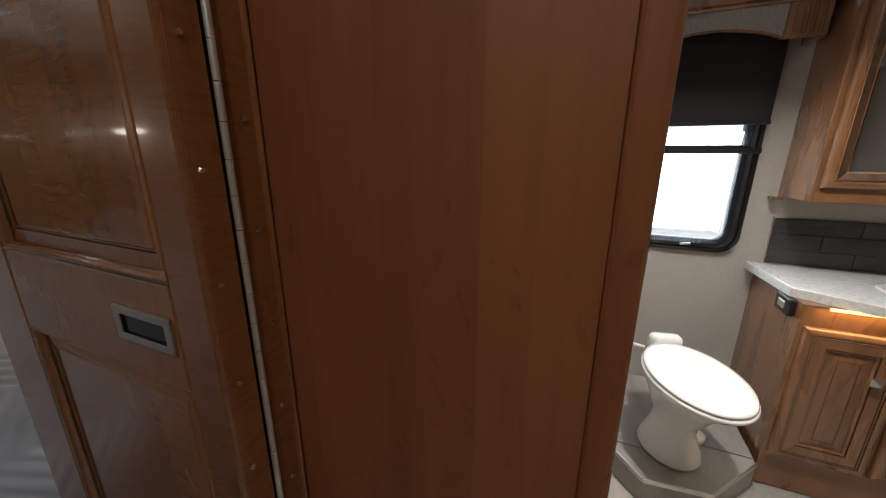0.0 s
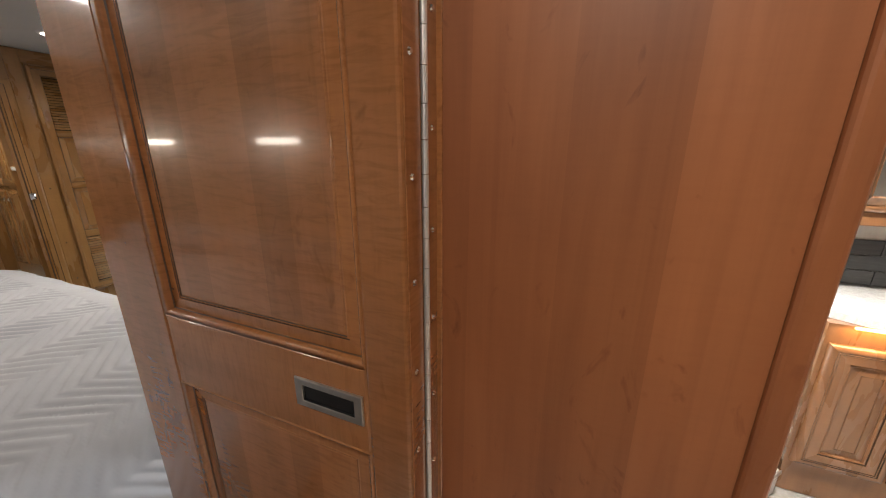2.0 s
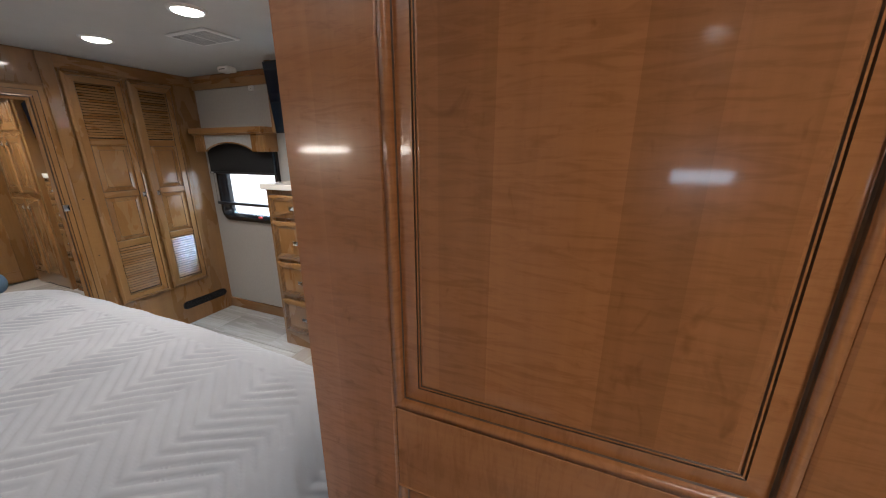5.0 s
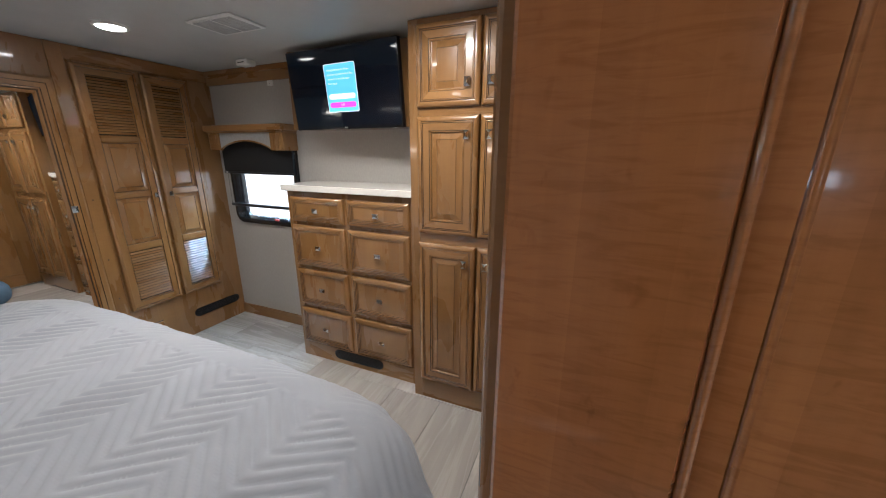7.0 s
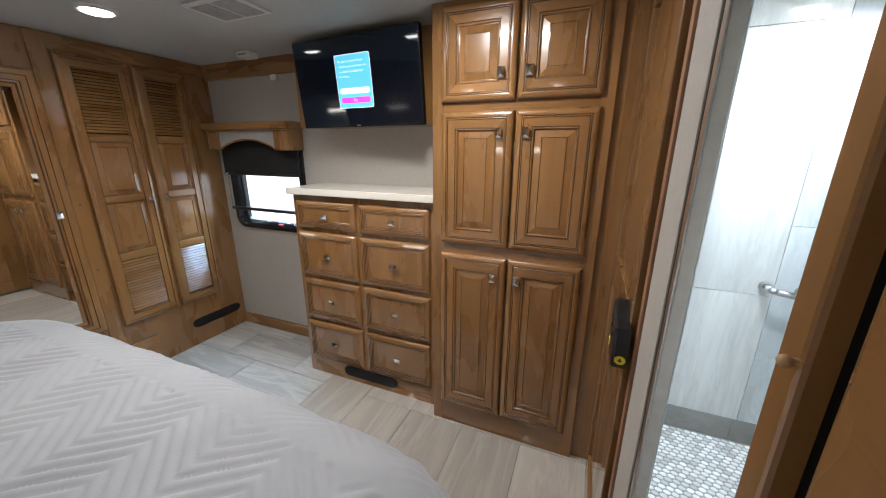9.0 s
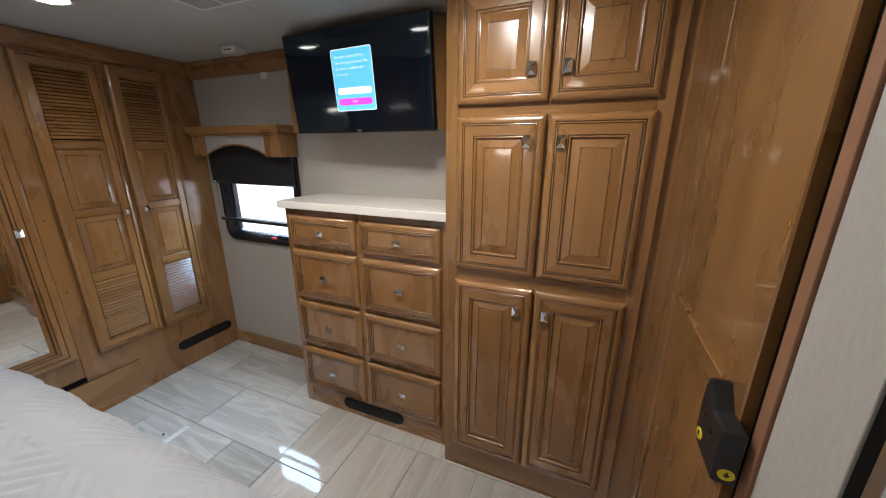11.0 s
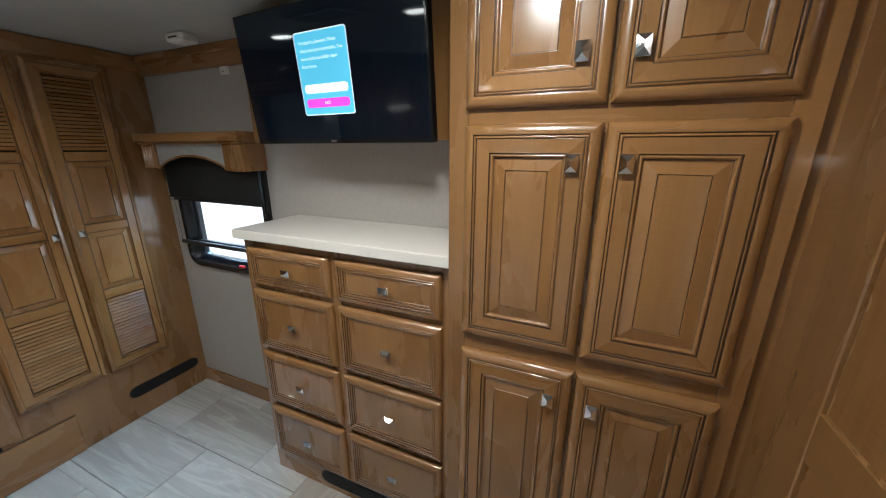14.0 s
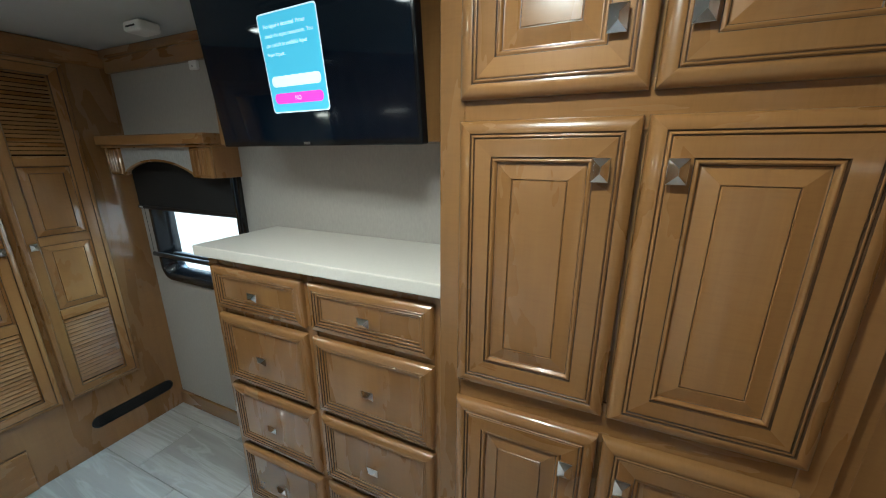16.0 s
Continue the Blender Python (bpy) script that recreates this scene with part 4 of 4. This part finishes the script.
setting("trim_panel", bm, M_PANEL, "smooth stained maple panel facing the partition", "panel")
bm = bmesh.new()
box(bm, 0.284, 0.309, 0.484, 0.5655, 0.0, CEIL, 0.006, segments=3)
setting("trim_corner", bm, M_PANEL, "rounded maple corner strip", "trim")
bm = bmesh.new()
box(bm, -0.586, -0.5565, 0.5520, 0.581, 0.0, CEIL, 0.004, segments=2)
setting("trim_jamb", bm, M_WOOD_V, "maple jamb at the shower opening", "trim")
# groove's shade is put into its near-black colour
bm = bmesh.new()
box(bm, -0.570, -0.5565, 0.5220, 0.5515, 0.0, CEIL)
setting("trim_groove", bm, M_PAINTED_DARK, "groove beside the jamb, its shade painted near-black", "trim")
bm = bmesh.new()
box(bm, -0.586, -0.5565, 0.4335, 0.5215, 0.0, CEIL, 0.006, segments=3)
setting("trim_partition_end", bm, M_WOOD_V, "stained maple end of the partition", "trim")
stop = thing("door_stop", "small round pale wooden stop on the jamb", "door stop", m=pose(-0.586, 0.5560, 1.372))
bm = bmesh.new()
bmesh.ops.create_uvsphere(bm, u_segments=20, v_segments=12, radius=0.0042, matrix=pose(-0.006, 0, 0))
part("ball", bm, M_BRASS_WOOD, stop, smooth=True)
bm = bmesh.new()
tube(bm, (0.0005, 0, 0), (-0.004, 0, 0), 0.003, segments=12)
part("neck", bm, M_BRASS_WOOD, stop)

# ---- sliding door to the shower ----
slab = thing("sliding_door", "maple sliding door pushed open beside the tall cabinet", "door", m=pose(-0.5566, 0, 0, 0, 0, -90))
# local x runs along -y, local -y runs along -x
bm = bmesh.new()
box(bm, -1.300, -1.195, -0.026, 0.0, 0.02, 2.04, 0.003)
part("stile", bm, M_WOOD_V, slab)
bm = bmesh.new()
box(bm, -1.865, -1.745, -0.026, 0.0, 0.02, 2.04, 0.003)
part("stile", bm, M_WOOD_V, slab)
for a, b in ((0.02, 0.15), (0.990, 1.105), (1.93, 2.04)):
    bm = bmesh.new()
    box(bm, -1.7445, -1.3005, -0.0255, 0.0, a, b, 0.002)
    part("rail", bm, M_WOOD_H, slab)
for a, b in ((0.15, 0.990), (1.105, 1.93)):
    bm = bmesh.new()
    box(bm, -1.7445, -1.3005, -0.016, -0.004, a, b)
    part("panel", bm, M_WOOD_V, slab)
bm = bmesh.new()
box(bm, -1.880, -1.8655, -0.070, 0.010, 0.0, CEIL, 0.004)
part("end_stop", bm, M_WOOD_V, slab)
bm = bmesh.new()
box(bm, -0.6605, -0.600, 1.866, 1.90, 0.0, CEIL, 0.005)
setting("trim_cabinet_side", bm, M_WOOD_V, "maple filler strip beside the tall cabinet", "trim")

latch = thing("door_lock", "black moulded door lock with two round yellow labels", "lock", m=pose(-0.5826, 1.150, 0.985) @ Matrix.Diagonal((1, 1, 0.87, 1)))
bm = bmesh.new()
prof = [(0.0, 0.0), (0.100, 0.0), (0.114, 0.03), (0.116, 0.10), (0.108, 0.160), (0.098, 0.162), (0.060, 0.118), (0.0, 0.120)]
loft(bm, [[(0.0, py, pz) for py, pz in prof], [(-0.028, py * 0.99 + 0.0005, pz * 0.99 + 0.001) for py, pz in prof], [(-0.034, py * 0.92 + 0.004, pz * 0.94 + 0.004) for py, pz in prof]], True, True)
part("body", bm, M_BLACK, latch)
for a, b in (((-0.0335, 0.085, 0.030), (-0.0360, 0.085, 0.030)), ((-0.015, 0.001, 0.024), (-0.015, -0.0015, 0.024))):
    a, b = Vector(a), Vector(b)
    bm = bmesh.new()
    tube(bm, a, b, 0.0125, segments=24)
    label = part("label", bm, M_YELLOW, latch, "round yellow label")
    side = Vector((0, 1, 0)) if abs(b.x - a.x) > 0.001 else Vector((1, 0, 0))
    up, out = Vector((0, 0, 1)), (b - a).normalized() * 0.0008
    bm = bmesh.new()
    for shape in ([(-0.002, 0.001), (0.002, 0.001), (0.002, 0.007), (-0.002, 0.007)], [(-0.006, 0.001), (0.006, 0.001), (0.0, -0.006)]):
        q = [b + side * s + up * t for s, t in shape]
        loft(bm, [q, [p + out for p in q]], True, True)
    part("arrow", bm, M_BLACK, label)
for py, pz in ((0.045, 0.075), (0.082, 0.085)):
    bm = bmesh.new()
    tube(bm, (-0.0325, py, pz), (-0.0360, py, pz), 0.006, segments=12)
    part("screw", bm, M_GLOSS_BLACK, latch)

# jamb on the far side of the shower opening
# flat strip coloured near-black for the shade inside the pocket slot
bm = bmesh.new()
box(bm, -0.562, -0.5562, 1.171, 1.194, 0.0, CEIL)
setting("trim_gap", bm, M_PAINTED_DARK, "near-black strip painted as the shaded pocket slot behind the sliding door", "trim")
bm = bmesh.new()
box(bm, -0.570, -0.5562, 1.140, 1.170, 0.0, CEIL, 0.001)
setting("trim_edge", bm, M_ORANGE, "bare wooden edge of the jamb", "trim")
bm = bmesh.new()
box(bm, -0.564, -0.5562, 0.994, 1.139, 0.0, CEIL, 0.001)
setting("trim_jamb_face", bm, M_WALL, "greige covered jamb face", "trim")
# narrow near-black strip between jamb face and shower frame
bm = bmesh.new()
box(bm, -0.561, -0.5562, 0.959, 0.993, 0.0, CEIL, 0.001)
setting("trim_shadow", bm, M_PAINTED_DARK, "narrow near-black strip on the jamb", "trim")
bm = bmesh.new()
box(bm, -0.563, -0.5395, 0.949, 0.9575, 0.0, 2.0, 0.002)
box(bm, -0.566, -0.5625, 0.946, 0.966, 0.0, 2.0, 0.001)
setting("trim_shower_frame", bm, M_ALU, "satin aluminium shower frame", "trim")

# ---- shower ----
bm = bmesh.new()
box(bm, -0.535, 0.251, 0.57, Y1 - 0.001, -0.005, 0.036)
setting("floor_shower", bm, M_GROUT, "grey grout shower pan", "floor")
for xa, xb, name in ((-0.5390, -0.535, "wall_shower_left"), (0.245, 0.2515, "wall_shower_right")):
    boxes(name, [(xa, xb, 0.962 if xa < 0 else 0.57, Y1 - 0.012, 0.0, CEIL)], M_ACCENT_TILE, "pale tiled shower side wall", "wall")
bar = thing("grab_bar", "curved satin grab bar on the shower wall", "grab bar")
bm = bmesh.new()
pts = [Vector((0.085, 2.242, 0.900)), Vector((0.088, 2.205, 0.898)), Vector((0.105, 2.185, 0.895)), Vector((0.16, 2.175, 0.890)), Vector((0.205, 2.185, 0.890)), Vector((0.215, 2.242, 0.890))]
for a, b in zip(pts, pts[1:]):
    tube(bm, a, b, 0.014, segments=16)
part("rail", bm, M_STEEL, bar, smooth=True)
for p in (pts[0], pts[-1]):
    bm = bmesh.new()
    tube(bm, p, p + Vector((0, 0.006, 0)), 0.026, segments=20)
    part("flange", bm, M_STEEL, bar)

# ---- toilet room ----
plat = [(0.445, 1.66), (0.572, 1.510), (0.80, 1.535), (1.010, 1.776), (1.010, 2.255), (0.445, 2.255)]
bm = bmesh.new()
loft(bm, [[(x, y, 0.0) for x, y in plat], [(x, y, 0.112) for x, y in plat]], True, True)
setting("floor_platform", bm, M_GREY_TILE, "raised grey tiled platform under the toilet", "platform")
bm = bmesh.new()
for a, b in zip(plat[:4], plat[1:4]):
    d = Vector((b[0] - a[0], b[1] - a[1], 0)).normalized()
    nrm = Vector((d.y, -d.x, 0)) * 0.006
    q = [Vector((*a, 0.106)), Vector((*b, 0.106)), Vector((*b, 0.1235)), Vector((*a, 0.1235))]
    loft(bm, [[tuple(p) for p in q], [tuple(p + nrm) for p in q]], True, True)
setting("trim_platform", bm, M_ALU, "thin metal edge strip on the platform", "trim")


def oval(rx, ry, z, y=0.0, n=40, egg=0.0):
    out = []
    for i in range(n):
        a = math.tau * i / n
        k = 1 + egg * math.sin(a)
        out.append((rx * math.cos(a) * k, y + ry * math.sin(a), z))
    return out


wc = thing("toilet", "white porcelain toilet with closed lid on a tiled platform", "toilet", m=pose(0.690, 1.740, 0.118, 0, 0, 14) @ Matrix.Diagonal((0.90, 0.92, 0.90, 1)))
bm = bmesh.new()
loft(bm, [oval(0.128, 0.145, 0.0), oval(0.132, 0.148, 0.014), oval(0.122, 0.134, 0.045), oval(0.088, 0.105, 0.13), oval(0.092, 0.115, 0.20, -0.01), oval(0.130, 0.165, 0.30, -0.035), oval(0.168, 0.215, 0.385, -0.06), oval(0.176, 0.228, 0.410, -0.065), oval(0.172, 0.222, 0.418, -0.065)], True, True)
part("bowl", bm, M_PORCELAIN, wc, smooth=True)
bm = bmesh.new()
loft(bm, [oval(0.183, 0.253, 0.420, -0.085), oval(0.190, 0.259, 0.427, -0.085), oval(0.190, 0.259, 0.436, -0.085), oval(0.183, 0.253, 0.441, -0.085)], True, True)
part("seat", bm, M_PORCELAIN, wc, "white toilet seat", True)
bm = bmesh.new()
loft(bm, [oval(0.179, 0.249, 0.4415, -0.085), oval(0.185, 0.254, 0.447, -0.085), oval(0.181, 0.249, 0.456, -0.085), oval(0.160, 0.223, 0.461, -0.085), oval(0.154, 0.216, 0.459, -0.085), oval(0.082, 0.120, 0.464, -0.085)], True, True)
part("lid", bm, M_PORCELAIN, wc, "closed white lid", True)
bm = bmesh.new()
box(bm, -0.075, 0.075, 0.155, 0.225, 0.34, 0.490, 0.028, segments=4)
part("hinge_block", bm, M_PORCELAIN, wc, smooth=True)
bm = bmesh.new()
loft(bm, [[(0.085 + px * 0.5, -0.02 + py, 0.075 + pz) for px, py, pz in oval(0.10, 0.045, 0.0)], [(0.085 + px * 0.5, -0.02 + py * 0.9, 0.10 + pz) for px, py, pz in oval(0.10, 0.045, 0.0)]], True, True)
part("pedal", bm, M_PORCELAIN, wc, "white flush pedal", True)
bm = bmesh.new()
pp = [(-0.10, 0.17, 0.42), (-0.15, 0.20, 0.42), (-0.21, 0.26, 0.44), (-0.23, 0.40, 0.46)]
for a, b in zip(pp, pp[1:]):
    tube(bm, a, b, 0.008, segments=10)
part("water_hose", bm, M_WHITE, wc, smooth=True)

van = thing("vanity", "maple bathroom vanity with raised-panel doors", "vanity")
bm = bmesh.new()
box(bm, 1.028, 2.05, 1.815, 2.257, 0.0, 0.812)
part("body", bm, M_SHOWER_WOOD, van)
for x0, x1, k in ((1.044, 1.330, 1.262), (1.345, 1.645, 1.39)):
    front(van, "door", x0, 0.160, x1 - x0, 0.570, 1.815, RAISED, RAISED_PANEL, (k, 0.565), (M_SHOWER_WOOD, M_SHOWER_WOOD), knob_size=(0.032, 0.032))
bm = bmesh.new()
box(bm, 1.10, 1.95, 1.803, 1.811, 0.803, 0.811)
part("led_strip", bm, M_LED, van, "warm glowing strip")
bm = bmesh.new()
topo = [(0.988, 2.257), (1.016, 1.890), (1.210, 1.776), (1.60, 1.752), (2.06, 1.75), (2.06, 2.257)]
loft(bm, [[(x, y, 0.813) for x, y in topo], [(x, y, 0.846) for x, y in topo], [(x + (0.002 if x < 1.2 else 0), y + (0.002 if y < 2 else 0), 0.849) for x, y in topo]], True, True)
tagged(link_mesh("countertop", bm, M_QUARTZ_W), "white speckled quartz top with an angled end", "countertop")
basin = thing("basin", "white oval basin set in the vanity top", "basin", m=pose(1.52, 1.98, 0.849))
bm = bmesh.new()
loft(bm, [oval(0.215, 0.160, 0.0), oval(0.213, 0.158, 0.004), oval(0.195, 0.142, 0.004), oval(0.185, 0.134, 0.001)], True)
part("bowl", bm, M_PORCELAIN, basin, smooth=True)
outlet = thing("outlet_box", "black plastic outlet box on the vanity side", "outlet", m=pose(1.028, 1.900, 0.779, 0, 0, -90))
bm = bmesh.new()
box(bm, -0.052, 0.052, -0.026, 0.0, -0.035, 0.033, 0.005)
part("housing", bm, M_BLACK, outlet)
bm = bmesh.new()
box(bm, -0.026, 0.026, -0.0285, -0.025, -0.015, 0.015, 0.002)
part("socket", bm, M_STEEL, outlet)

upper = thing("wall_cabinet", "maple bathroom wall cabinet with a mirrored door", "cabinet")
bm = bmesh.new()
box(bm, 1.044, 2.05, 2.000, 2.257, 1.165, 2.087, 0.002)
part("body", bm, M_SHOWER_WOOD, upper)
w, h = 0.46, 0.80
dd = part("door", raised_field(w, h, [(0.060, 0.006, 0), (0.075, 0.0065, 0)]), [M_MIRROR, M_MIRROR], upper, "mirrored door panel")
dd.location = (1.062, 1.998, 1.220)
for side in ("bottom", "right", "top", "left"):
    part("rail" if side in ("bottom", "top") else "stile", side_strip(side, w, h, RAISED[:11] + [(0.056, 0.013, 1), (0.062, 0.007, 0)]), [M_SHOWER_WOOD, M_GLAZE], dd)
bm = bmesh.new()
box(bm, 1.010, 1.044, 2.20, 2.257, 1.150, 1.162)
part("light_rail", bm, M_SHOWER_WOOD, upper)
valance(0.30, 1.020, 2.13, 1.773, 1.955, "apron", "maple bathroom valance with fluted corbel and arched grey cloth", M_SHOWER_WOOD, M_SHOWER_WOOD, rise=0.42)
roller_shade(0.352, 0.938, 1.475, 1.88, 1.358, "black roller shade half lowered over the bathroom window")


# ---- tiles, last ----
TILE_MESH = {}


def slab_tile(parent, name, x, y, z, sx, sy, sz, mat, bevel=0.0012):
    """One tile with slightly rounded rims, as an object of its own that shares its mesh with equal tiles."""
    key = (round(sx, 4), round(sy, 4), round(sz, 4), mat.name)
    if key not in TILE_MESH:
        bm = bmesh.new()
        box(bm, 0, sx, 0, sy, 0, sz, bevel)
        me = bpy.data.meshes.new(name)
        bm.to_mesh(me)
        bm.free()
        me.materials.append(mat)
        TILE_MESH[key] = me
    ob = new(name, TILE_MESH[key])
    ob.parent = parent
    ob.matrix_basis = pose(x, y, z, random.uniform(-0.05, 0.05), random.uniform(-0.05, 0.05), 0)
    return ob


floor_ob = bpy.data.objects["floor"]
G = 0.0035


def clipped(x0, x1, y0, y1, lim):
    return max(x0, lim[0]), min(x1, lim[1]), max(y0, lim[2]), min(y1, lim[3])


def lay(x0, x1, y0, y1, lim, mat):
    a, b, c, d = clipped(x0, x1, y0, y1, lim)
    if b - a > 0.02 and d - c > 0.02:
        slab_tile(floor_ob, "tile", a + G / 2, c + G / 2, -0.008, b - a - G, d - c - G, 0.008, mat)


# long tiles along x in the corner by the closet and window
ROWS_Y = [0.838, 1.171, 1.505, 1.839, 2.172, 2.505]
for r, (ya, yb) in enumerate(zip(ROWS_Y, ROWS_Y[1:])):
    first = -3.47 if r % 2 == 0 else -3.785
    for k in range(3):
        xa = first + 0.635 * k
        lay(xa, xa + 0.635, ya, yb, (-3.45, -2.2, 0.70, 2.26), M_TILE)
# tiles along y before the dresser and cabinet, and on into the hall
for c in range(8):
    xa = -2.2 + 0.325 * c
    start = 1.835 - 0.635 * 4 + (0.30 if c == 0 else 0.0)
    for k in range(6):
        ya = start + 0.635 * k
        lay(xa, xa + 0.325, ya, ya + 0.635, (-2.2, 0.40, -0.9, 2.0 if c < 5 else 0.57), M_TILE_Y)
for c in range(6):
    for k in range(4):
        lay(0.44 + 0.325 * c, 0.44 + 0.325 * (c + 1), -0.9 + 0.635 * k, -0.9 + 0.635 * (k + 1), (0.40, 2.30, -0.9, 2.0), M_TILE_Y)
strip = tagged(new("floor_strip"), "bright metal strip and grey threshold in the floor", "threshold", kind="structure")
bm = bmesh.new()
box(bm, -2.866, -2.830, 1.20, 1.470, 0.0005, 0.003, 0.001)
part("metal_edge", bm, M_QUARTZ_W, strip)
bm = bmesh.new()
box(bm, -3.44, -2.868, 1.452, 1.500, 0.0005, 0.003, 0.001)
part("threshold", bm, M_TILE, strip)
bm = bmesh.new()
tube(bm, (-2.915, 1.378, 0.0005), (-2.915, 1.378, 0.003), 0.014, segments=20)
part("cover_ring", bm, M_STEEL, strip)
bm = bmesh.new()
tube(bm, (-2.915, 1.378, 0.003), (-2.915, 1.378, 0.0035), 0.009, segments=20)
part("hole", bm, M_BLACK, strip)

# shower wall tiles
wall_north = bpy.data.objects["wall_north"]
for xa, xb, rows, mat in ((-0.529, 0.118, [0.165, 0.850, 1.512, 1.975, 2.088], M_SHOWER_TILE), (0.118, 0.244, [0.165, 0.547, 1.182, 1.847, 2.088], M_ACCENT_TILE)):
    for a, b in zip(rows, rows[1:]):
        slab_tile(wall_north, "wall_tile", xa + 0.001, 2.250, a + 0.001, xb - xa - 0.002, 0.0095, b - a - 0.002, mat, 0.0008)
for xa, xb in ((-0.529, 0.10), (0.10, 0.244)):
    slab_tile(wall_north, "wall_tile", xa + 0.001, 2.246, 0.037, xb - xa - 0.002, 0.0135, 0.127, M_GREY_TILE, 0.0008)
# backsplash bricks over the vanity
for r in range(3):
    for k in range(6):
        xa = 1.055 + 0.30 * k - (0.12 if r % 2 else 0.0)
        a, b = max(xa, 1.055), min(xa + 0.30, 2.05)
        if b - a > 0.02:
            slab_tile(wall_north, "splash_tile", a + 0.001, 2.250, 0.853 + 0.071 * r, b - a - 0.002, 0.0095, 0.069, M_SPLASH, 0.001)
slab_tile(wall_north, "splash_trim", 1.048, 2.249, 0.850, 0.006, 0.0105, 0.218, M_ALU, 0.0005)
# platform tiles
plat_ob = bpy.data.objects["floor_platform"]
for xa, xb, ya, yb in ((0.447, 0.700, 1.68, 2.254), (0.704, 1.008, 1.80, 2.254)):
    slab_tile(plat_ob, "tile", xa, ya, 0.1125, xb - xa, yb - ya, 0.0055, M_GREY_TILE)


def penny_floor():
    """Small oval pebble tiles on the shower pan, too many to pick apart singly."""
    rng = np.random.default_rng(9)
    verts, faces = [], []
    n = 10
    px, py = 0.033, 0.0245
    row = 0
    y = 1.10
    while y < 2.245:
        x = -0.51 + (px / 2 if row % 2 else 0)
        while x < 0.23:
            rx, ry, up = 0.0152, 0.0112, 0.0395 + rng.uniform(-0.0004, 0.0006)
            base = len(verts)
            for s, z in ((1.0, 0.036), (1.0, up - 0.001), (0.88, up)):
                for i in range(n):
                    a = math.tau * i / n
                    verts.append((x + rx * s * math.cos(a), y + ry * s * math.sin(a), z))
            for k in range(2):
                for i in range(n):
                    j = (i + 1) % n
                    faces.append((base + k * n + i, base + k * n + j, base + (k + 1) * n + j, base + (k + 1) * n + i))
            faces.append(tuple(base + 2 * n + i for i in range(n)))
            x += px
        y += py
        row += 1
    me = bpy.data.meshes.new("pebble_tiles")
    me.from_pydata(verts, [], faces)
    m, nn, l, b = material("pebble_tile")
    g = nn.new("ShaderNodeNewGeometry")
    l.new(ramp(nn, l, g.outputs["Random Per Island"], [(0.0, (0.40, 0.39, 0.37)), (0.5, (0.62, 0.61, 0.58)), (1.0, (0.76, 0.75, 0.72))]), b.inputs["Base Color"])
    b.inputs["Roughness"].default_value = 0.3
    me.materials.append(m)
    return tagged(new("pebble_tiles", me), "white and grey oval pebble tiles on the shower floor", "tiles", kind="stuff")


penny_floor()
